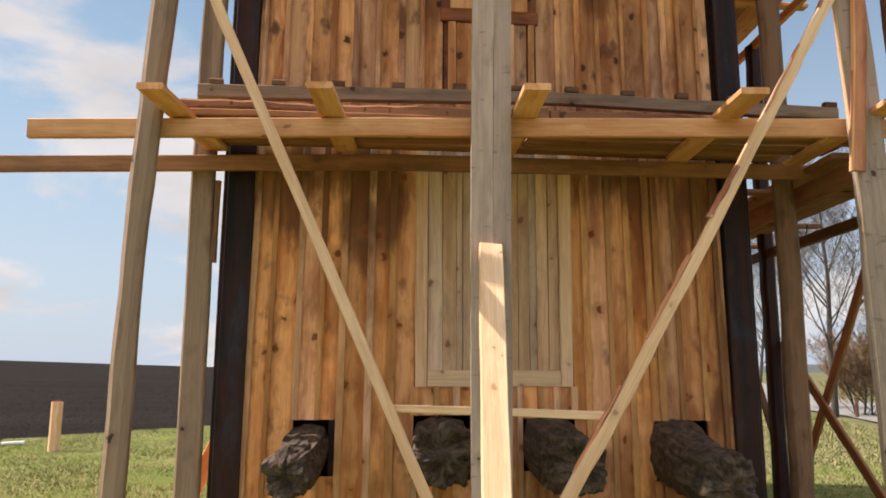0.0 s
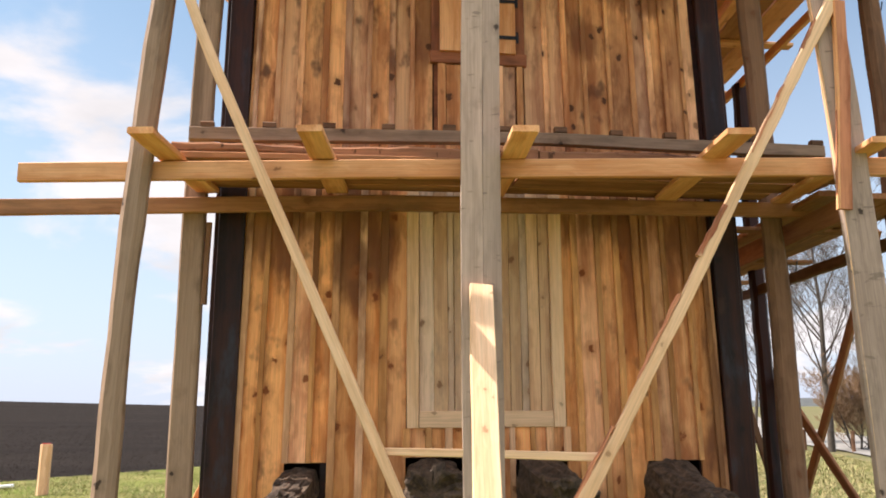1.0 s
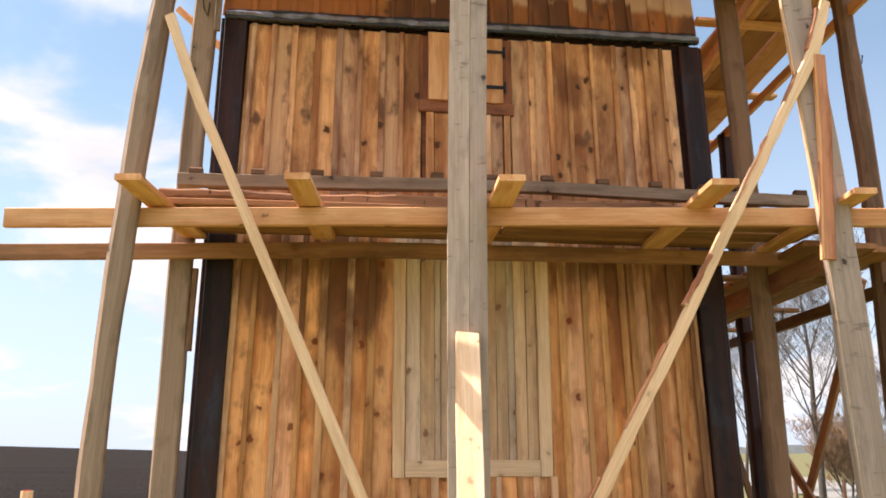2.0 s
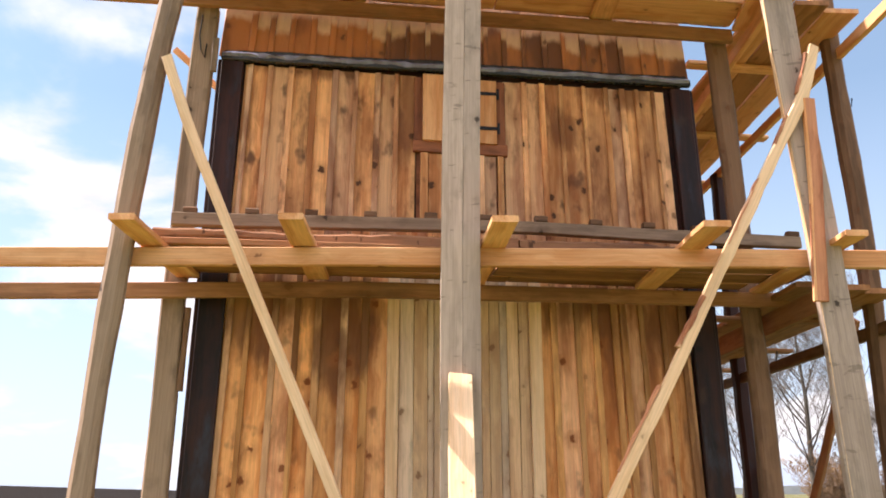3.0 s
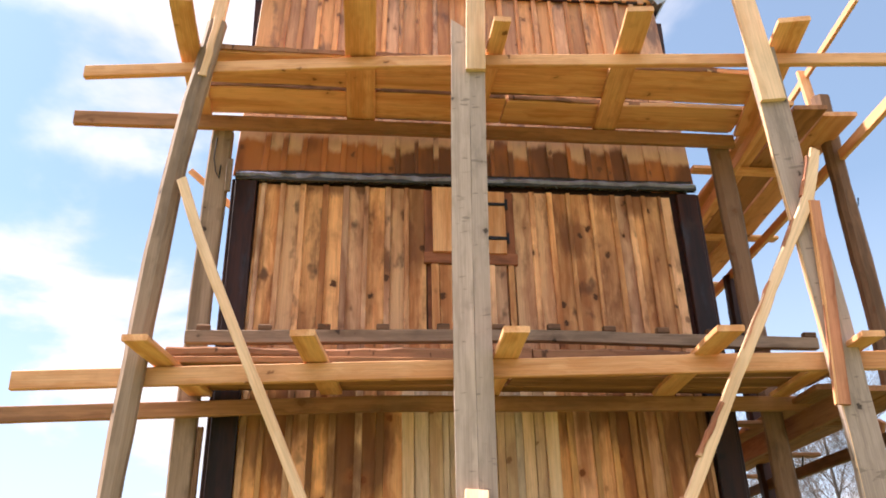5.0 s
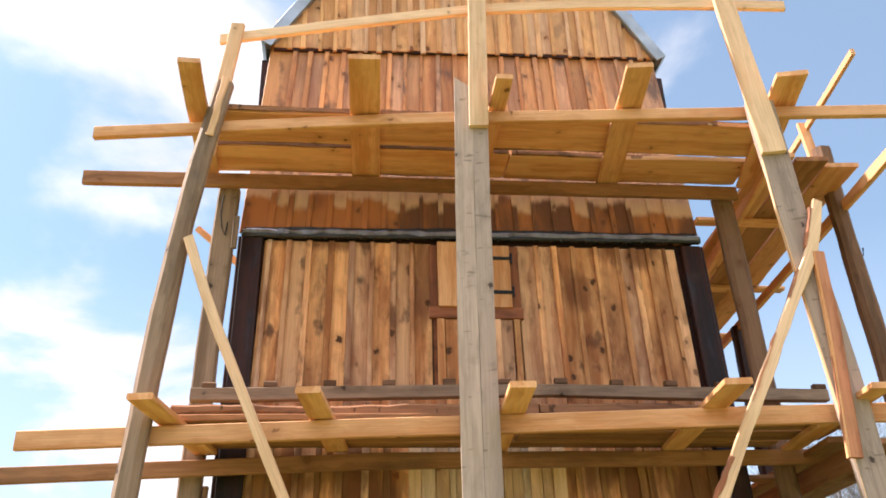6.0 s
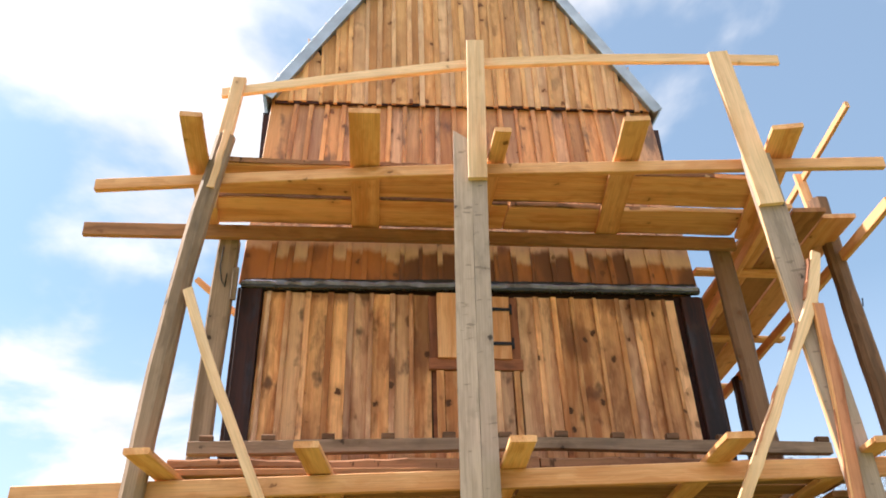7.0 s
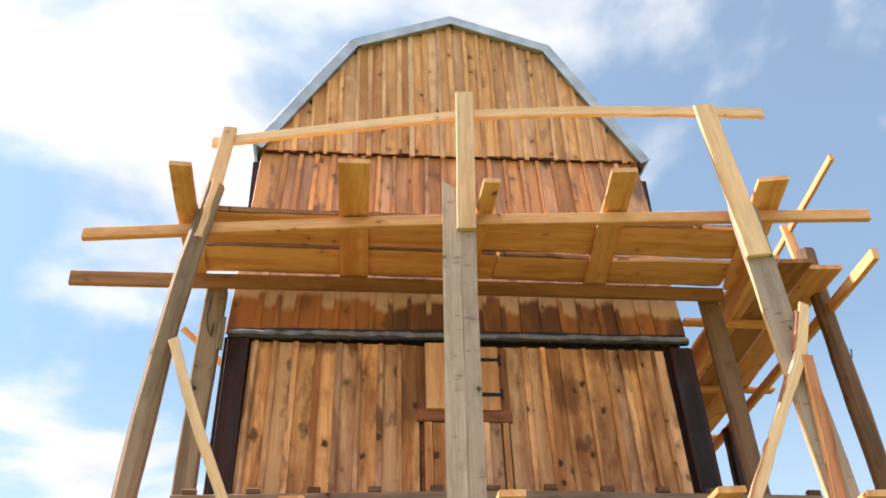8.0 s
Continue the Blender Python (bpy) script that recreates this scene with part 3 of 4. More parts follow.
# ---- bare trees ----
def bare_tree(name, x, y, tall, girth, seed, label, twig_mat=M_TWIG, fork=0.3, stems=1, lean=0.06):
    rnd = random.Random(seed)
    root = group_at(name, x, y, height(x, y))
    tagged(root, label, "tree")
    big, twigs = ([], []), ([], [])

    def limb(p, d, length, r, depth):
        steps = 6 if depth < 2 else 4
        pts, rad = [p], [r]
        q, dd = Vector(p), Vector(d)
        for i in range(steps):
            dd = (dd + Vector((rnd.uniform(-1, 1), rnd.uniform(-1, 1), rnd.uniform(-0.2, 0.7))) * (0.10 + 0.03 * depth)).normalized()
            q = q + dd * (length / steps)
            pts.append(q.copy())
            rad.append(max(0.004, r * (1 - 0.75 * (i + 1) / steps)))
        store = big if depth < 2 else twigs
        v, f = tube_data(pts, rad, 7 if depth == 0 else (5 if depth < 3 else 3), len(store[0]))
        store[0].extend(v)
        store[1].extend(f)
        if depth >= 5:
            return
        kids = (19, 6, 5, 4, 3)[depth]
        for k in range(kids):
            u = fork + (1 - fork) * (k + rnd.random()) / kids if depth == 0 else 0.15 + 0.85 * (k + rnd.random()) / kids
            j = min(steps - 1, int(u * steps))
            s = pts[j].lerp(pts[j + 1], u * steps - j)
            az = rnd.uniform(0, 6.28)
            side = Vector((math.cos(az), math.sin(az), rnd.uniform(0.1, 0.7)))
            nd = (dd * rnd.uniform(0.5, 0.9) + side * 0.9).normalized()
            limb(s, nd, length * rnd.uniform(0.38, 0.68) * (1.15 - 0.4 * u), max(0.005, rad[j] * rnd.uniform(0.28, 0.46)), depth + 1)

    for k in range(stems):
        limb(Vector((x + 0.3 * k, y, height(x, y) - 0.1)), Vector((rnd.uniform(-lean, lean) + 0.3 * k, rnd.uniform(-lean, lean), 1)).normalized(), tall * rnd.uniform(0.8, 1.0) if k else tall, girth, 0)
    mesh_ob("trunk", big[0], big[1], M_TREE, None, root, smooth=True)
    mesh_ob("crown", twigs[0], twigs[1], twig_mat, None, root, "leafless network of fine twigs")
    return root


def build_landscape():
    build_ground()
    build_clods()
    build_grass()
    build_road()
    build_far_woods()
    bare_tree("bare_tree", 17.7, 29.2, 7.6, 0.14, 4, "leafless grey-barked tree beside the gravel road")
    bare_tree("bare_tree", 18.6, 36.6, 6.4, 0.09, 11, "slender leafless tree with fine twigs beyond the grass")
    bare_tree("bare_tree", 29.0, 43.5, 5.0, 0.12, 23, "small leafless tree on the far road verge")
    bare_tree("bush", 18.9, 29.8, 2.6, 0.045, 31, "low russet leafless bush at the roadside", M_BUSH, 0.05, 4, 0.3)
    for i, (x, y) in enumerate(((18.0, 34.3), (17.6, 30.8), (17.9, 28.2))):
        b = board("road_post", [(x, y, -0.1), (x, y, 0.75)], 0.12, 0.11, M_BROWN, None, chamfer=0.03)
        tagged(b, "short dark wooden bollard at the road's edge", "bollard", "roadside bollards")
    s = group_at("marker_post", -5.63, 18.15)
    tagged(s, "fresh orange-yellow timber post with red paint on top, standing in grass", "post")
    board("post_timber", [(-5.66, 18.15, -0.2), (-5.63, 18.15, 0.98)], 0.20, 0.20, M_PALE, s, chamfer=0.05)
    board("paint_cap", [(-5.63, 18.15, 0.983), (-5.63, 18.15, 1.0)], 0.13, 0.13, M_REDPAINT, s, chamfer=0.03, label="red paint on the cut top")
    d = board("brick_rubble", [(-7.75, 19.6, 0.05), (-7.35, 19.7, 0.09)], 0.25, 0.12, M_FRAME, None, (0, 0, 1), wane=0.02)
    tagged(d, "reddish broken rubble lying at the field's edge", "rubble")
    d = board("plastic_scrap", [(-7.2, 19.7, 0.05), (-6.75, 19.75, 0.07)], 0.2, 0.05, M_WHITE, None, (0, 0, 1), wane=0.015)
    tagged(d, "scrap of white plastic lying on the grass", "litter")


build_landscape()


# ---- windmill ----
def edge_l(z):
    return -0.849 + 0.0165 * (z - 1.6) if z < 4.87 else -0.916 + 0.0415 * (z - 1.6)


def edge_r(z):
    return 3.022 - 0.0165 * (z - 1.6) if z < 4.87 else 3.083 - 0.0415 * (z - 1.6)


ROOF = [(-0.765, 6.768), (0.074, 8.163), (1.083, 8.605), (2.106, 8.268), (2.936, 6.812)]   # gambrel outline: x, z
BACK = 12.6


def roof_z(x):
    for (x0, z0), (x1, z1) in zip(ROOF, ROOF[1:]):
        if x0 <= x <= x1:
            return z0 + (z1 - z0) * (x - x0) / (x1 - x0)
    return 6.765


HOLES = [(-0.335, -0.09, 0.88, 1.262), (0.50, 0.90, 0.84, 1.289), (1.29, 1.66, 0.90, 1.266), (2.235, 2.64, 0.82, 1.242)]
PANEL = (0.505, 1.645, 1.487, 3.34)


def clad(parent, joints, z_base, z1, mat, y, ref, taper, batten_w, top=None, seed=1, skip=0.0, rise=0.0, bmat=None):
    """Boards between the joints, with a narrow batten over each joint."""
    rnd = random.Random(seed)
    mid = 1.08
    for i, (a, b) in enumerate(zip(joints, joints[1:])):
        if b - a < 0.03:
            continue
        z0 = z_base + rise * ((a + b) / 2 + 0.6)
        f = taper * (mid - (a + b) / 2) / 1.9
        zt = top((a + b) / 2) if top else z1
        if zt - z0 < 0.06:
            continue
        xa, xb = (a + b) / 2 + f * (z0 - ref), (a + b) / 2 + f * (zt - ref)
        if top is None:
            spans_board(parent, a, b, z0, z1, f, ref, mat, y + rnd.uniform(-0.003, 0.003), "board")
        else:
            slope = (top(b - 0.003) - top(a + 0.003)) / 2
            board("board", [(xa, y + rnd.uniform(-0.003, 0.003), z0 + rnd.uniform(-0.01, 0.01)), (xb, y, zt)], b - a - 0.006, 0.022, mat, parent, wane=0.0012, step=0.6, skew=(0, slope))
    for i, j in enumerate(joints[1:-1]):
        if rnd.random() < skip:
            continue
        w = batten_w * rnd.uniform(0.75, 1.2)
        z0 = z_base + rise * (j + 0.6)
        f = taper * (mid - j) / 1.9
        zt = top(j) - 0.01 if top else z1
        if zt - z0 < 0.1:
            continue
        if top is None:
            spans_board(parent, j - w / 2, j + w / 2, z0 + rnd.uniform(0, 0.02), z1, f, ref, bmat or mat, y - 0.023, "batten")
        else:
            board("batten", [(j + f * (z0 - ref), y - 0.023, z0 - rnd.uniform(0.01, 0.04)), (j + f * (zt - ref), y - 0.023, zt)], w, 0.022, mat, parent, wane=0.0012, step=0.6)


def spans_board(parent, a, b, z0, z1, f, ref, mat, y, name):
    spans = [(z0, z1)]
    cuts = [(h[2], h[3]) for h in HOLES if min(b, h[1]) - max(a, h[0]) > 0.25 * (b - a)]
    if min(b, PANEL[1]) - max(a, PANEL[0]) > 0.4 * (b - a):
        cuts.append((PANEL[2], PANEL[3]))
    if SHUT and min(b, SHUT[1]) - max(a, SHUT[0]) > 0.4 * (b - a):
        cuts.append((SHUT[2], SHUT[3]))
    for c0, c1 in sorted(cuts):
        nxt = []
        for p, q in spans:
            if c1 <= p or c0 >= q:
                nxt.append((p, q))
            else:
                nxt += [(p, c0)] if c0 - p > 0.05 else []
                nxt += [(c1, q)] if q - c1 > 0.05 else []
        spans = nxt
    for p, q in spans:
        m = (a + b) / 2
        gap = 0.006 if name == "board" else 0.0
        board(name, [(m + f * (p - ref), y, p), (m + f * (q - ref), y, q)], b - a - gap, 0.022, mat, parent, wane=0.0012, step=0.6)


SHUT = (0.70, 1.40, 3.62, 4.82)
LOW_J = (-0.69, -0.64, -0.505, -0.315, -0.16, -0.01, 0.18, 0.335, 0.505, 0.66, 0.80, 0.95, 1.10, 1.25, 1.40, 1.52, 1.645, 1.755, 1.935, 2.08, 2.235, 2.305, 2.45, 2.625, 2.77, 2.83)
MID_J = (-0.65, -0.605, -0.45, -0.29, -0.11, 0.055, 0.218, 0.39, 0.54, 0.70, 0.82, 0.95, 1.08, 1.22, 1.40, 1.575, 1.728, 1.885, 2.08, 2.27, 2.412, 2.535, 2.68, 2.785)
SKIRT_J = (-0.775, -0.54, -0.40, -0.25, -0.09, 0.06, 0.19, 0.34, 0.49, 0.64, 0.80, 0.96, 1.11, 1.26, 1.41, 1.57, 1.74, 1.90, 2.06, 2.23, 2.38, 2.56, 2.71, 2.94)
GABLE_J = tuple(-0.66 + 0.1345 * i + 0.012 * math.sin(i * 2.3) for i in range(27))


def prism(outline, y0, y1):
    n = len(outline)
    v = [(x, y0, z) for x, z in outline] + [(x, y1, z) for x, z in outline]
    f = [tuple(range(n - 1, -1, -1)), tuple(range(n, 2 * n))] + [(i, (i + 1) % n, (i + 1) % n + n, i + n) for i in range(n)]
    f[0], f[1] = tuple(range(n)), tuple(range(2 * n - 1, n - 1, -1))
    return v, [tuple(reversed(q)) if k > 1 else q for k, q in enumerate(f)]


def build_mill():
    mill = group_at("windmill", 1.08, 8.4)
    tagged(mill, "timber windmill body clad in stained vertical boards with gambrel roof", "windmill")
    # carcass behind the boards, with pockets for the beams
    outline = [(edge_l(0.2) + 0.02, 0.2), (edge_l(4.86) + 0.02, 4.86), (-0.70, 6.70), (0.06, 7.86), (1.06, 8.27), (2.04, 8.0), (2.80, 6.70), (edge_r(4.86) - 0.02, 4.86), (edge_r(0.2) - 0.02, 0.2)]
    v, f = prism(outline, 6.42, BACK)
    mesh_ob("carcass", v, f, M_DARK, None, mill, "dark timber carcass behind the cladding")
    # sheathing with real pockets where the beams come through
    xs = sorted([-0.76, 2.92] + [h[k] for h in HOLES for k in (0, 1)])
    zs = [0.24, 0.84, 1.28, 6.66]
    verts, faces = [], []
    for i in range(len(xs) - 1):
        for k in range(3):
            if k == 1 and i % 2 == 1:
                continue
            b = len(verts)
            v, f = prism([(xs[i], zs[k]), (xs[i], zs[k + 1]), (xs[i + 1], zs[k + 1]), (xs[i + 1], zs[k])], 6.012, 6.03)
            verts += v
            faces += [tuple(b + q for q in face) for face in f]
    front = mesh_ob("front_wall", verts, faces, M_DARK, None, mill, "dark sheathing behind the vertical boards")
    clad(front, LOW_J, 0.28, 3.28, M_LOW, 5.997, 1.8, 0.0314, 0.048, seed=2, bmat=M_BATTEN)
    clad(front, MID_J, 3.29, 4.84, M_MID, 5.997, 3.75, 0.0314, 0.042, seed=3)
    clad(front, SKIRT_J, 4.90, 6.86, M_SKIRT, 5.995, 5.6, 0.078, 0.042, seed=4)
    gable = mesh_ob("gable_wall", *prism([(-0.58, 6.87), (0.10, 7.86), (1.06, 8.30), (2.0, 7.98), (2.74, 6.88)], 5.972, 6.02), M_DARK, None, mill, "dark backing of the gable")
    clad(gable, GABLE_J, 6.755, 8.2, M_GABLE, 5.955, 6.8, 0.0, 0.045, top=lambda x: roof_z(min(2.90, max(-0.75, x))) - 0.09, seed=5, rise=0.026)
    # dark strip drawn in for the shadow below the overhanging gable boards
    board("gable_drip", [(-0.66, 5.966, 6.752), (2.78, 5.966, 6.842)], 0.035, 0.03, M_DARK, mill, label="dark strip put in as shade under the gable boards")
    # side walls of upright boards
    for sx, nm in ((-1, "side_wall"), (1, "side_wall")):
        e0 = edge_l if sx < 0 else edge_r
        for i in range(35):
            y = 6.16 + i * 0.184
            board("board", [(e0(0.3) + sx * 0.006, y, 0.3), (e0(4.84) + sx * 0.006, y, 4.84)], 0.178, 0.022, M_LOW if i % 3 else M_MID, mill, normal=(sx, 0, 0), step=1.2)
            board("board", [(e0(4.95) + sx * 0.006, y, 4.95), (e0(6.6) + sx * 0.006, y, 6.6)], 0.178, 0.022, M_SKIRT, mill, normal=(sx, 0, 0), step=1.2)
    # dark corner boards
    for e0, s in ((edge_l, 1), (edge_r, -1)):
        for z0, z1, w in ((0.15, 3.2, 0.185), (3.2, 4.86, 0.165)):
            board("corner_board", [(e0(z0) + s * w / 2, 5.972, z0), (e0(z1) + s * w / 2, 5.972, z1)], w, 0.05, M_CORNER, mill, label="nearly black stained corner board", wane=0.001)
            board("corner_board", [(e0(z0) - s * 0.012, 6.06, z0), (e0(z1) - s * 0.012, 6.06, z1)], 0.20, 0.03, M_CORNER, mill, normal=(-s, 0, 0), wane=0.001)
    # film-covered drip board between the storeys
    board("drip_board", [(edge_l(4.8), 5.950, 4.876), (edge_r(4.8), 5.950, 4.913)], 0.050, 0.05, M_FILM, mill, label="drip board wrapped in black film")
    rnd = random.Random(8)
    n = 190
    verts, faces = [], []
    for i in range(n + 1):
        u = i / n
        x = edge_l(4.9) - 0.01 + (edge_r(4.9) - edge_l(4.9) + 0.02) * u
        z = 4.896 + 0.036 * u + 0.004 * math.sin(i * 0.23) + 0.006 * noise.noise((x * 5, 1, 0))
        k, q = 0.014 * noise.noise((x * 9, 3, 0)) + rnd.uniform(-0.002, 0.002), 0.012 * noise.noise((x * 14, 8, 0))
        verts += [(x, 5.978, z + 0.026 + q), (x, 5.925 + k, z + 0.016 + q * 0.6), (x, 5.908 - k, z - 0.004 + q), (x, 5.922 + k, z - 0.022 + k), (x, 5.98, z - 0.018)]
    for i in range(n):
        for j in range(5):
            a, b = i * 5 + j, i * 5 + (j + 1) % 5
            faces.append((a, a + 5, b + 5, b))
    faces += [tuple(range(5)), tuple(range(n * 5 + 4, n * 5 - 1, -1))]
    board("film_edge", [(edge_l(4.95), 5.962, 4.932), (edge_r(4.95), 5.962, 4.970)], 0.034, 0.02, M_FILM, mill, label="black strip tucked under the skirt boards", wane=0.006, step=0.05)
    mesh_ob("flashing", verts, faces, M_FOIL, None, mill, "creased shiny grey foil flashing", smooth=False)
    # boarded opening with pale frame
    x0, x1, z0, z1 = PANEL
    fr = mesh_ob("boarded_opening", *prism([(x0 + 0.02, z0 + 0.02), (x0 + 0.02, z1 - 0.02), (x1 - 0.02, z1 - 0.02), (x1 - 0.02, z0 + 0.02)], 5.999, 6.011), M_PANEL, None, mill, "tall boarded-up opening with pale new frame")
    for a, b in ((x0, x0 + 0.085), (x1 - 0.093, x1)):
        board("stile", [((a + b) / 2, 5.975, z0), ((a + b) / 2, 5.975, z1)], b - a, 0.03, M_PALE, fr)
    for a, b in ((z0, z0 + 0.112), (z1 - 0.11, z1)):
        board("rail", [(x0 + 0.087, 5.976, (a + b) / 2), (x1 - 0.095, 5.976, (a + b) / 2)], b - a, 0.03, M_PALE, fr)
    xs = [x0 + 0.087, 0.70, 0.80, 0.845, 0.99, 1.12, 1.19, 1.25, 1.33, 1.385, 1.47, x1 - 0.095]
    for i, (a, b) in enumerate(zip(xs, xs[1:])):
        board("board", [((a + b) / 2, 5.988 - 0.004 * (i % 2), z0 + 0.114), ((a + b) / 2, 5.988 - 0.004 * (i % 2), z1 - 0.112)], b - a - 0.003, 0.014, M_PANEL, fr, step=0.6)
    for zz in (2.35, 1.72):
        for i in range(14):
            x = x0 + 0.11 + i * 0.073
            tube("nail", [(x, 5.983, zz + 0.006 * math.sin(i * 3)), (x, 5.977, zz + 0.006 * math.sin(i * 3))], 0.0045, M_IRON, fr, sides=6)
    # hatch with casing and half-open shutters
    a, b, c, d = SHUT
    hatch = mesh_ob("hatch", *prism([(a + 0.01, c), (a + 0.01, d), (b - 0.01, d), (b - 0.01, c)], 6.0, 6.011), M_FRAME, None, mill, "hatch cased in red-brown boards with pale shutters")
    board("casing", [(a - 0.02, 5.972, 4.235), (b + 0.02, 5.972, 4.235)], 0.095, 0.04, M_FRAME, hatch, label="red-brown cross rail")
    for x in (a + 0.03, b - 0.03):
        board("casing", [(x, 5.978, 4.285), (x, 5.978, d)], 0.085, 0.03, M_FRAME, hatch)
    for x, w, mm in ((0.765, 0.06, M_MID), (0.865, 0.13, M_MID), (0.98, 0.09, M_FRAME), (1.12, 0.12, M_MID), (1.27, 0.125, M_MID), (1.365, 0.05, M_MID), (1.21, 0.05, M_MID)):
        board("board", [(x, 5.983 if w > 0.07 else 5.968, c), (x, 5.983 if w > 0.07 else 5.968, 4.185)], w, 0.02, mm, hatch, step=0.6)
    sh = board("shutter", [(0.86, 5.935, 4.278), (0.86, 5.935, 4.835)], 0.215, 0.028, M_FRESH, hatch, label="pale new shutter board")
    sh2 = board("shutter", [(1.20, 5.945, 4.276), (1.20, 5.945, 4.815)], 0.27, 0.028, M_FRESH, hatch, label="pale new shutter board with iron straps")
    for z in (4.405, 4.70):
        board("hinge", [(1.12, 5.926, z), (1.345, 5.926, z)], 0.032, 0.008, M_IRON, sh2, w_end=0.026, label="black iron strap hinge")
        board("hinge_plate", [(1.345, 5.928, z - 0.045), (1.345, 5.928, z + 0.045)], 0.02, 0.01, M_IRON, sh2)
    build_roof(mill)
    build_beams(mill)


def build_roof(mill):
    # sheet-metal shell, open at the front end
    inner = [(x + (1.06 - x) * 0.018, z - 0.035) for x, z in ROOF]
    v, f = [], []
    n = len(ROOF)
    for y in (5.885, BACK + 0.25):
        v += [(x, y, z) for x, z in ROOF] + [(x, y, z) for x, z in inner]
    for i in range(n - 1):
        f += [(i, i + 1, i + 1 + 2 * n, i + 2 * n), (n + i + 1, n + i, n + i + 2 * n, n + i + 1 + 2 * n), (i + 1, i, n + i, n + i + 1), (2 * n + i, 2 * n + i + 1, 3 * n + i + 1, 3 * n + i)]
    f += [(0, 2 * n, 3 * n, n), (n - 1, 2 * n - 1, 4 * n - 1, 3 * n - 1)]
    roof = mesh_ob("roof", v, f, M_ZINC, None, mill, "galvanised sheet-metal gambrel roof")
    # barge trim along the front edge, with a return under the overhang
    for (x0, z0), (x1, z1) in zip(ROOF, ROOF[1:]):
        d = Vector((x1 - x0, 0, z1 - z0)).normalized()
        nrm = Vector((d.z, 0, -d.x))
        o = nrm * 0.052
        board("barge_trim", [(x0 + o.x, 5.877, z0 + o.z), (x1 + o.x, 5.877, z1 + o.z)], 0.108, 0.012, M_ZINC, roof, wane=0.001, step=0.5)
        o2 = nrm * 0.098
        board("soffit", [(x0 + o2.x + d.x * 0.07, 5.911, z0 + o2.z + d.z * 0.07), (x1 + o2.x - d.x * 0.05, 5.911, z1 + o2.z - d.z * 0.05)], 0.05, 0.01, M_ZINC, roof, normal=(nrm.x, 0, nrm.z), wane=0.001, step=0.5)


def build_beams(mill):
    specs = [((-0.225, 1.085), (-0.335, 5.22, 0.98), 0.150, 0.140, 1), ((0.695, 1.07), (0.62, 5.36, 1.08), 0.215, 0.20, 2),
             ((1.46, 1.09), (1.475, 5.22, 1.02), 0.205, 0.185, 3), ((2.40, 1.05), (2.36, 5.05, 0.90), 0.215, 0.19, 4)]
    for (hx, hz), end, r0, r1, sd in specs:
        rnd = random.Random(sd)
        a, b = Vector((hx, 6.02, hz)), Vector(end)
        rings, seg = 34, 56
        verts, faces, rim = [], [], [(0, 0)] * seg
        for i in range(rings + 6):
            u = min(1.0, i / rings)
            p = a.lerp(b, u)
            p.z -= 0.03 * math.sin(u * 3.1)
            shrink = (1.0, 0.95, 0.84, 0.64, 0.40, 0.16)[i - rings] if i >= rings else 1.0
            r = (r0 + (r1 - r0) * u) * shrink
            if i > rings:
                p = p + (b - a).normalized() * (0.012, 0.02, 0.024, 0.026, 0.026)[i - rings - 1]
            for j in range(seg):
                th = 2 * math.pi * j / seg
                sq = 1.0 / max(abs(math.cos(th)), abs(math.sin(th))) ** 0.45      # roughly squared log
                q = Vector((math.cos(th) * 2.2 * shrink + sd * 7, math.sin(th) * 2.2 * shrink, u * 1.6))
                if i <= rings:
                    k = 1 + (0.16 * noise.noise(q * 1.3) + 0.10 * noise.noise(q * 3.4) + 0.05 * noise.noise(Vector((math.cos(th) * 6, math.sin(th) * 6, u * 1.4 + sd)))
                             - 0.12 * abs(noise.noise(Vector((math.cos(th) * 3, math.sin(th) * 3, u * 2.2 + sd + 9)))) + 0.05 * noise.noise(q * 6.0)) * (0.35 + 1.0 * u)
                    rim[j] = (r * sq * k * math.cos(th) * 0.93, r * sq * k * math.sin(th))
                    dx, dz = rim[j]
                else:
                    s = shrink * (1 + 0.10 * noise.noise(Vector((math.cos(th) * 3, math.sin(th) * 3, i + sd))))
                    dx, dz = rim[j][0] * s, rim[j][1] * s
                w = Vector(((p.x + dx) * 6, (p.z + dz) * 9, sd))
                dy = (0.055 * noise.noise(w) + 0.035 * noise.noise(w * 2.3) + 0.018 * noise.noise(w * 5.0)) * u ** 3
                verts.append((p.x + dx, p.y + dy, p.z + dz))
        for i in range(rings + 5):
            for j in range(seg):
                q, s = i * seg + j, i * seg + (j + 1) % seg
                faces.append((q, q + seg, s + seg, s))
        faces.append(tuple(range((rings + 5) * seg, (rings + 6) * seg)))
        mesh_ob("beam_end", verts, faces, M_CHAR, None, mill, "blackened cracked end of an old hewn beam")


build_mill()


# ---- scaffold ----
def front_y(x):
    return 4.80 - 0.11 * (x - 0.9)


def fp(x, z, off=0.0):
    return (x, front_y(x) + off, z)


NF = Vector((-0.11, -1, 0)).normalized()


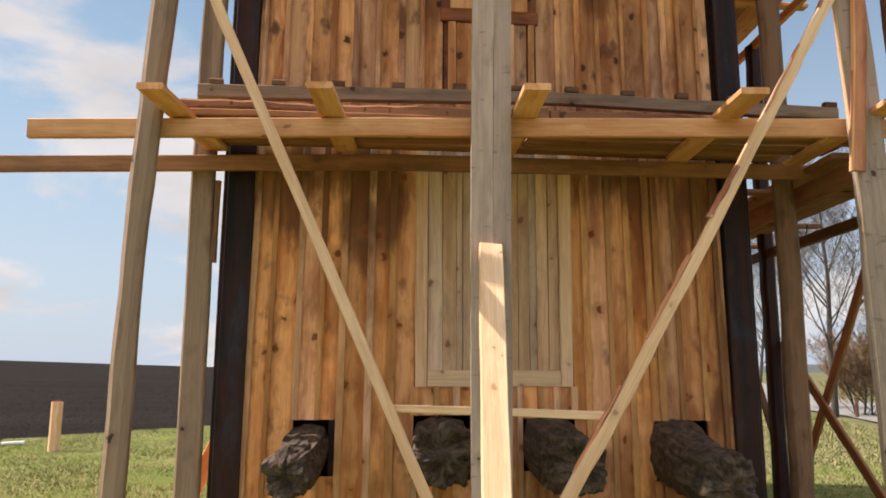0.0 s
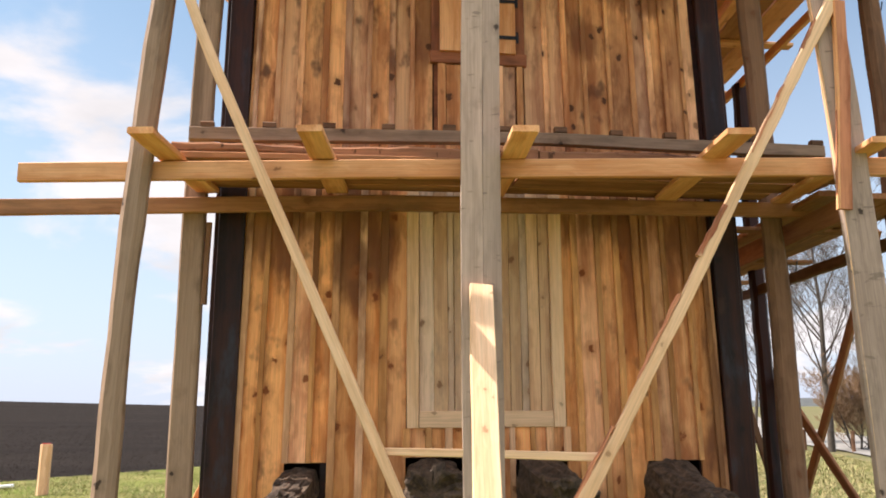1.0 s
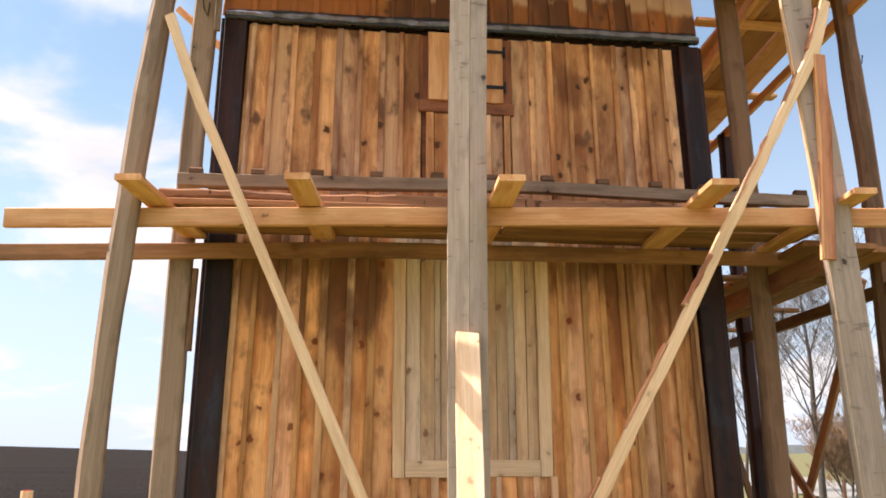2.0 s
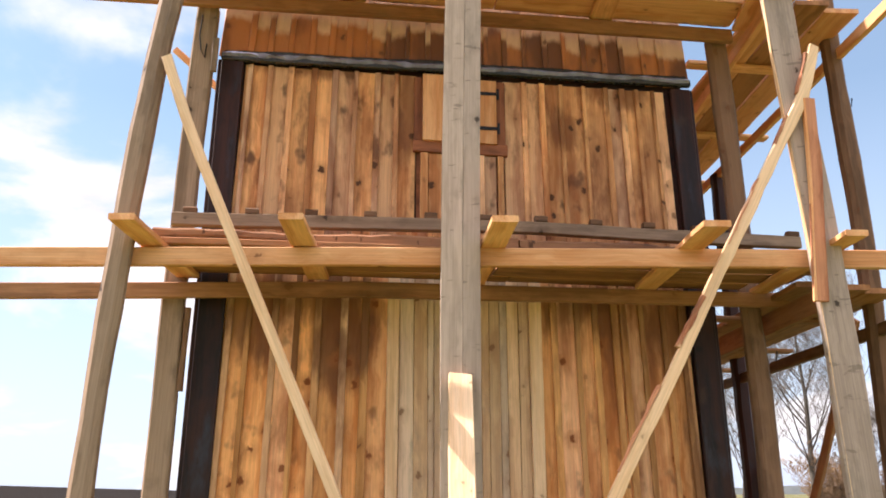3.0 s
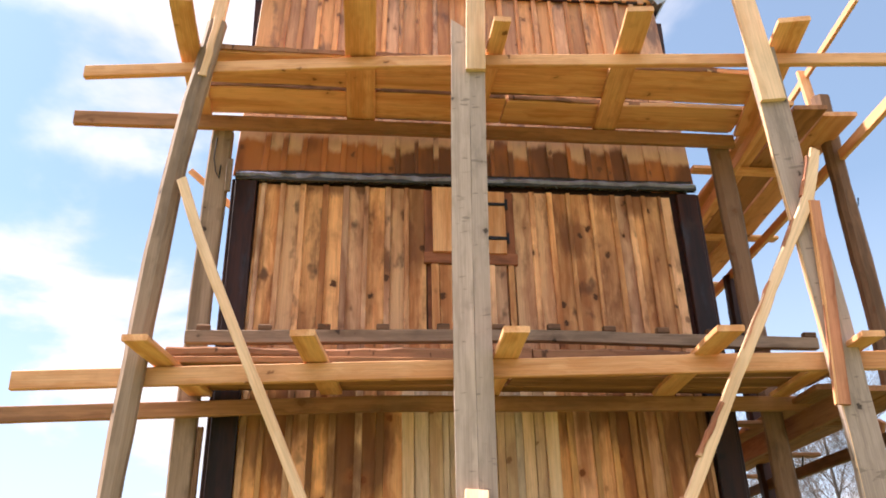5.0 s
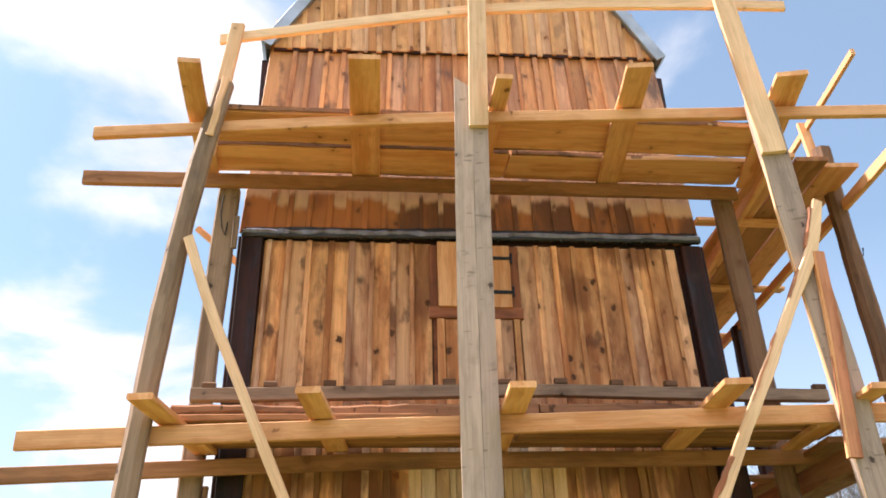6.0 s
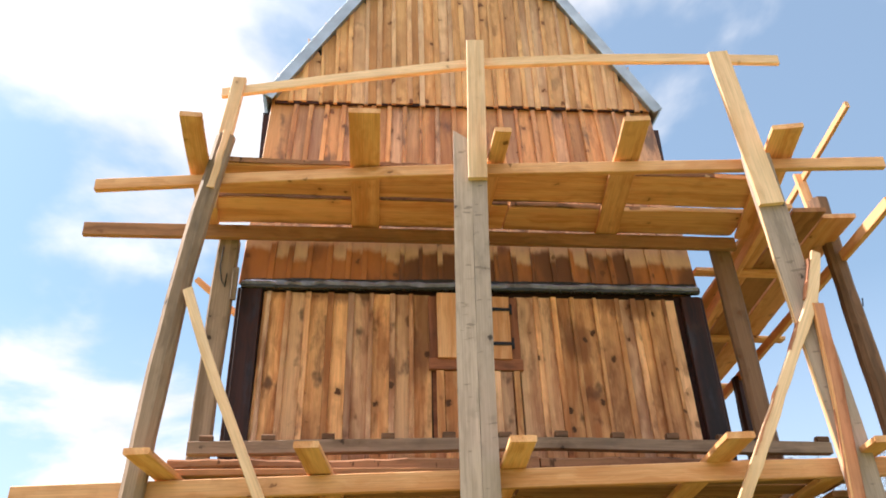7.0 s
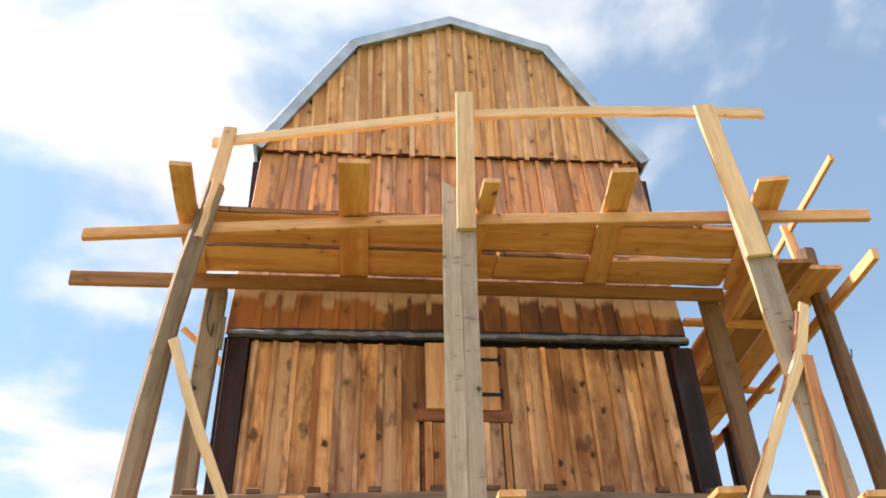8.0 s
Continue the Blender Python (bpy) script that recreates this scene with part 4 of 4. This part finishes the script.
def build_scaffold():
    sc = group_at("scaffold", 1.0, 5.0)
    tagged(sc, "rough timber scaffold of posts, ledgers and braces round the mill", "scaffold")
    # standing posts, front row
    board("post", [fp(-1.303, 0, .0), fp(-1.271, .95, .0), fp(-1.217, 2.43, .0), fp(-1.146, 3.44, .0), fp(-1.113, 3.85, .0), fp(-1.064, 4.34, .0), fp(-.982, 5.0, .0), fp(-.878, 5.60, .0)],
          0.135, 0.12, M_POST, sc, NF, wane=0.005, chamfer=0.035, label="weathered grey hewn post")
    board("post", [fp(-.965, 5.05, .085), fp(-.84, 6.235, .085)], 0.10, 0.045, M_PALE, sc, NF, label="fresh pale post extension")
    board("strip", [fp(-.935, 5.12, -.058), fp(-.862, 5.62, -.058)], 0.045, 0.02, M_PALE, sc, NF, wane=0.008, step=0.06, label="pale peeled split on the post top")
    for s, w, z1 in ((-1, 0.128, 5.53), (1, 0.105, 5.61)):
        o = -0.0625 if s < 0 else 0.0545
        board("post", [fp(.848 + o, 0, .0), fp(.850 + o, 2.3, .0), fp(.866 + o, 3.82, .0), fp(.884 + o, 4.73, .0), fp(.905 + o, z1, .0)], w, 0.09, M_GREY, sc, NF,
              wane=0.0012, chamfer=0.0015, label="weathered grey plank post with knots", skew=(0, 0.05 * -s))
    board("post", [fp(.928, 5.127, -.068), fp(.972, 6.42, -.068)], 0.137, 0.04, M_PALE, sc, NF, label="fresh yellow post extension")
    board("post", [fp(3.18, 0, -.02), fp(3.108, 1.8, -.02), fp(3.090, 2.48, -.02), fp(3.056, 3.2, -.02), fp(3.012, 3.92, -.02), fp(2.976, 4.4, -.02), fp(2.935, 5.3, -.02)], 0.195, 0.05, M_GREY, sc, NF, wane=0.004, label="weathered grey plank post")
    board("post", [fp(2.932, 4.85, -.068), fp(2.822, 6.245, -.068)], 0.172, 0.04, M_PALE, sc, NF, w_end=0.152, label="fresh yellow post extension")
    # pale sliver stands in for sunlight on the post's left edge
    board("strip", [fp(2.835, 5.32, -.031), fp(2.875, 4.4, -.031), fp(2.911, 3.92, -.031), fp(2.962, 3.2, -.031), fp(3.000, 2.48, -.031), fp(3.045, 1.0, -.031)], 0.009, 0.03, M_PALE, sc, NF, wane=0.003, label="pale strip put in as the post's sunlit edge")
    board("strip", [fp(3.06, 4.08, -.068), fp(3.035, 3.5, -.068), fp(2.972, 2.76, -.068)], 0.075, 0.035, M_BARK, sc, NF, wane=0.006, label="bark-faced slab nailed to the post")
    board("strip", [fp(3.022, 4.08, -.072), fp(2.997, 3.5, -.072), fp(2.934, 2.76, -.072)], 0.014, 0.04, M_FRESH, sc, NF, wane=0.002)
    # rear posts against the wall
    board("post", [(-1.01, 5.90, 0), (-1.005, 5.90, .8), (-.985, 5.90, 2.96), (-.95, 5.90, 4.2), (-.912, 5.90, 5.24)], 0.16, 0.09, M_POST, sc, wane=0.003, chamfer=0.012, label="weathered grey post beside the wall")
    board("strip", [(-.885, 5.885, 2.90), (-.893, 5.885, 2.33)], 0.035, 0.05, M_BROWN, sc, wane=0.004)
    board("post", [(3.305, 5.90, 0), (3.30, 5.90, 1.0), (3.285, 5.90, 2.6), (3.238, 5.90, 4.5), (3.205, 5.90, 5.29)], 0.165, 0.10, M_BROWN, sc, wane=0.006, chamfer=0.03, label="brown post beside the wall")
    # ledgers and guard rails
    board("ledger", [fp(-1.907, 3.036, .072), fp(.284, 3.052, .072), fp(3.38, 3.058, .072), fp(4.35, 3.06, .072)], 0.115, 0.045, M_FRESH, sc, NF, wane=0.0012, label="fresh yellow ledger plank on edge", step=0.4)
    board("ledger", [fp(-1.78, 5.248, .072), fp(.443, 5.300, .072), fp(3.90, 5.268, .072)], 0.09, 0.05, M_FRESH, sc, NF, wane=0.0012, label="fresh yellow ledger plank on edge", step=0.4)
    board("guard_rail", [fp(-.97, 6.125, .125), fp(-.2, 6.19, .085), fp(.443, 6.232, .045), fp(.95, 6.258, .01), fp(1.8, 6.26, -.015), fp(2.6, 6.235, -.02), fp(3.30, 6.195, -.02)], 0.085, 0.04, M_PALE, sc, NF, wane=0.001, label="thin fresh guard rail", step=0.15)
    board("ledger", [(-2.7, 5.80, 2.945), (.335, 5.80, 3.05), (3.62, 5.80, 3.066)], 0.108, 0.05, M_LEDGER, sc, wane=0.0012, label="brown aged ledger", step=0.4)
    board("ledger", [(-2.02, 5.80, 5.258), (.507, 5.80, 5.283), (3.30, 5.80, 5.293)], 0.115, 0.05, M_LEDGER, sc, wane=0.0012, label="brown aged ledger", step=0.4)
    # grey rail with short pegs along its top
    rail = board("back_rail", [(-1.02, 5.745, 3.496), (1.55, 5.745, 3.541), (3.65, 5.745, 3.508)], 0.089, 0.07, M_POST, sc, wane=0.003, label="weathered grey rail with pegs on top", step=0.4)
    for x in (-.90, -.48, -.065, .353, .79, 1.195, 1.61, 2.03, 2.44, 2.83, 3.60):
        z = 3.541 + 0.0175 * (x + 1.02) if x < 1.55 else 3.586 - 0.0157 * (x - 1.55)
        board("peg", [(x - .045, 5.745, z + 0.022), (x + .045, 5.745, z + 0.022)], 0.05, 0.06, M_BROWN, rail, wane=0.002, chamfer=0.01)
    # braces and low rail
    board("brace", [fp(-.995, 4.32, -.064), fp(-.803, 3.79, -.064), fp(.453, .94, -.064), fp(.87, 0.0, -.064)], 0.064, 0.03, M_PALE, sc, NF, wane=0.002, label="fresh diagonal brace")
    board("brace", [fp(3.13, 4.46, -.068), fp(3.02, 4.10, -.068), fp(2.86, 3.80, -.068), fp(2.347, 2.86, -.068), fp(1.86, 1.98, -.068), fp(1.258, .91, -.068), fp(.76, 0, -.068)],
          0.070, 0.04, M_PALE, sc, NF, wane=0.007, label="fresh diagonal brace with bark left on one edge", step=0.12)
    edge = [Vector(fp(x, z, -.070)) for x, z in ((3.095, 4.46), (2.985, 4.10), (2.825, 3.81), (2.312, 2.875), (1.825, 1.995), (1.223, .925), (.725, .015))]
    for a, b in ((0.15, 0.95), (1.5, 2.05), (2.3, 2.75), (3.1, 3.45), (3.7, 4.2), (4.45, 4.9)):
        pts = [edge[int(u)].lerp(edge[int(u) + 1], u - int(u)) for u in (a, (a + b) / 2, b)]
        board("brace_bark", pts, 0.016, 0.044, M_BARK, sc, NF, wane=0.009, step=0.05, label="reddish bark left on the brace edge")
    board("low_rail", [fp(.25, 1.388, -.03), fp(1.50, 1.345, -.03)], 0.045, 0.03, M_PALE, sc, NF, wane=0.002, label="thin horizontal lath")
    # cross bearers under the decks
    lv1 = (((-1.078, 4.57), (-.90, 5.88), .15), ((-.16, 4.45), (0.0, 5.80), .145), ((1.02, 4.315), (1.12, 5.84), .15), ((2.23, 4.235), (2.40, 5.78), .16), ((3.13, 4.30), (3.30, 5.80), .14))
    lv2 = (((-1.03, 4.456), (-1.08, 5.84), .15), ((.12, 4.34), (.17, 5.84), .22), ((1.086, 4.48), (1.10, 5.84), .115), ((1.99, 4.29), (2.19, 5.84), .185), ((3.08, 4.30), (3.43, 5.80), .21))
    for z, rows in ((3.112, lv1), (5.358, lv2)):
        for (xa, ya), (xb, yb), w in rows:
            board("bearer", [(xa, ya, z + 0.02), (xb, yb, z + 0.02)], w, 0.038, M_FRESH, sc, (0, 0, 1), wane=0.003, label="short fresh cross plank")
    build_side(sc)
    for i, (x0, x1, y0, y1, z) in enumerate(((-1.06, 1.05, 5.03, 5.415, 5.42), (1.06, 3.30, 5.01, 5.40, 5.42), (-1.04, 1.30, 5.485, 5.85, 5.42), (1.31, 3.30, 5.49, 5.83, 5.42),
                                             (-1.03, 1.52, 5.14, 5.40, 3.173), (1.53, 3.5, 5.10, 5.38, 3.173), (-.98, 1.2, 5.43, 5.67, 3.173), (1.22, 3.45, 5.41, 5.66, 3.173), (-.87, 1.35, 5.69, 5.852, 3.173), (1.36, 3.16, 5.68, 5.85, 3.173))):
        p = board("scaffold_plank", [(x0, (y0 + y1) / 2 + .01, z), (x1, (y0 + y1) / 2 - .01, z)], y1 - y0, 0.042, M_FRESH if i < 4 else M_LEDGER, None, (0, 0, 1), wane=0.009)
        if i < 4:
            for ye in (y0 - 0.004, y1 + 0.004):
                board("bark_edge", [(x0 + .01, ye + .01, z + .006), (x1 - .01, ye - .01, z + .006)], 0.010, 0.04, M_SLAB, p, (0, 0, 1), wane=0.011, step=0.07, label="dark flaking bark edge")
        tagged(p, "wide sawn plank with rough bark edges lying on the scaffold", "plank", "scaffold deck planks")
    for (x0, x1, z0, z1) in ((-1.03, 1.30, 3.232, 3.238), (1.31, 3.50, 3.238, 3.234)):
        p = board("slab_board", [(x0, 5.205, z0), (x1, 5.205, z1)], 0.076, 0.05, M_SLAB, None, (0, -1, 0), wane=0.010, step=0.12, chamfer=0.014)
        tagged(p, "reddish bark-edged slab standing on the scaffold deck", "slab", "bark slabs")
    lean = board("leaning_plank", [(.565, 3.06, -0.02), (.695, 3.88, 1.03), (.832, 4.745, 2.31)], 0.135, 0.045, M_PALE, None, (0, -0.83, 0.56), wane=0.002)
    tagged(lean, "fresh pale plank leaning against the grey scaffold post", "plank")


def build_side(sc):
    """The same scaffold carried on along the mill's side."""
    board("post", [(4.25, 5.86, 0), (4.25, 5.83, 3.7), (4.25, 5.90, 5.85)], 0.15, 0.13, M_BROWN, sc, chamfer=0.035, wane=0.006, label="dark round-edged outer post")
    board("post", [(4.25, 5.99, 5.45), (4.25, 6.08, 6.25)], 0.10, 0.04, M_FRESH, sc, label="fresh yellow post extension")
    # these two get near-black timber to paint in their backlit look
    board("post", [(4.49, 8.42, 0), (4.50, 8.60, 5.2)], 0.15, 0.13, M_DARK, sc, chamfer=0.03, wane=0.005, label="outer post with backlit shade put into its colour")
    board("post", [(3.75, 8.80, 0), (3.72, 8.80, 5.3)], 0.14, 0.13, M_DARK, sc, chamfer=0.03, wane=0.005, label="inner post with backlit shade put into its colour")
    board("ledger", [(4.20, 4.98, 5.23), (4.57, 9.4, 5.19)], 0.095, 0.05, M_FRESH, sc, (1, -0.08, 0), label="fresh outer ledger")
    board("ledger", [(3.36, 5.18, 5.28), (3.86, 9.4, 5.26)], 0.105, 0.05, M_FRESH, sc, (-1, 0.1, 0), label="fresh inner ledger")
    board("ledger", [(4.23, 5.5, 2.86), (4.57, 9.4, 2.83)], 0.10, 0.05, M_BROWN, sc, (1, -0.08, 0), label="dark outer ledger")
    board("ledger", [(3.40, 5.10, 2.93), (3.86, 9.4, 2.93)], 0.165, 0.05, M_LEDGER, sc, (-1, 0.1, 0), label="deep brown inner ledger")
    board("guard_rail", [(4.22, 5.1, 6.30), (4.30, 6.5, 6.15), (4.5, 8.65, 5.95)], 0.07, 0.035, M_FRESH, sc, (1, 0, 0), label="thin fresh side rail")
    for z, zl in ((5.345, 2), (3.035, 1)):
        for xa, xb, y in ((3.17, 4.30, 6.38), (3.45, 4.72, 7.85), (3.6, 4.85, 9.25)):
            board("bearer", [(xa, y, z), (xb, y, z)], 0.12, 0.035, M_FRESH if zl == 2 else M_LEDGER, sc, (0, 0, 1), wane=0.003)
    board("brace", [(4.57, 8.42, 1.907), (4.57, 6.32, 0.015)], 0.10, 0.035, M_LEDGER, sc, (1, 0, 0), label="diagonal side brace")
    board("brace", [(4.62, 6.60, 3.11), (4.62, 8.58, 0.02)], 0.10, 0.035, M_LEDGER, sc, (1, 0, 0), label="diagonal side brace")
    board("brace", [(4.436, 9.0, 2.0), (4.968, 9.0, 0.0)], 0.07, 0.035, M_BROWN, sc, label="diagonal side brace")
    board("brace", [(-1.42, 6.6, 0.0), (-.90, 6.6, 1.10)], 0.12, 0.04, M_FRESH, sc, label="short orange-yellow prop beside the wall")
    board("brace", [(-1.24, 6.45, 5.18), (-.86, 6.45, 4.84)], 0.05, 0.03, M_FRESH, sc, label="short stay beside the wall")
    board("post", [(-1.10, 6.50, 0.0), (-1.02, 6.50, 5.3)], 0.05, 0.05, M_BROWN, sc, label="thin brown pole beside the wall")
    board("strip", [(-.834, 5.835, 4.69), (-.830, 5.835, 4.965)], 0.042, 0.03, M_POST, sc, label="grey board end at the mill corner")
    for y, x0, z in ((6.0, 4.33, 5.15), (6.0, 4.33, 2.80), (8.65, 4.58, 5.1), (5.95, 3.36, 2.95)):
        tube("hook", [(x0, y, z), (x0 + .005, y - .01, z - .22), (x0 + .03, y - .02, z - .31), (x0 + .10, y - .02, z - .32), (x0 + .115, y - .02, z - .25)], 0.007, M_IRON, sc, "bent iron wire hook")
    tube("hook", [(-.945, 5.845, 5.16), (-.955, 5.835, 4.98), (-.935, 5.832, 4.86), (-.905, 5.835, 4.80), (-.900, 5.845, 4.92)], 0.005, M_IRON, sc, "bent iron wire loop on the post")
    for z, mt in ((5.385, M_FRESH), (3.075, M_LEDGER)):
        for i, (xa, xb, w, y0) in enumerate(((3.47, 3.87, .28, 5.32), (3.77, 4.16, .27, 5.36), (4.07, 4.44, .27, 5.44))):
            # the middle plank's darker timber paints in the shade it lies in
            p = board("scaffold_plank", [(xa, y0, z), (xb, 9.5, z)], w, 0.04, M_LEDGER if i == 1 else mt, None, (0, 0, 1), wane=0.006)
            tagged(p, "sawn plank lying on the side scaffold", "plank", "side deck planks")


build_scaffold()
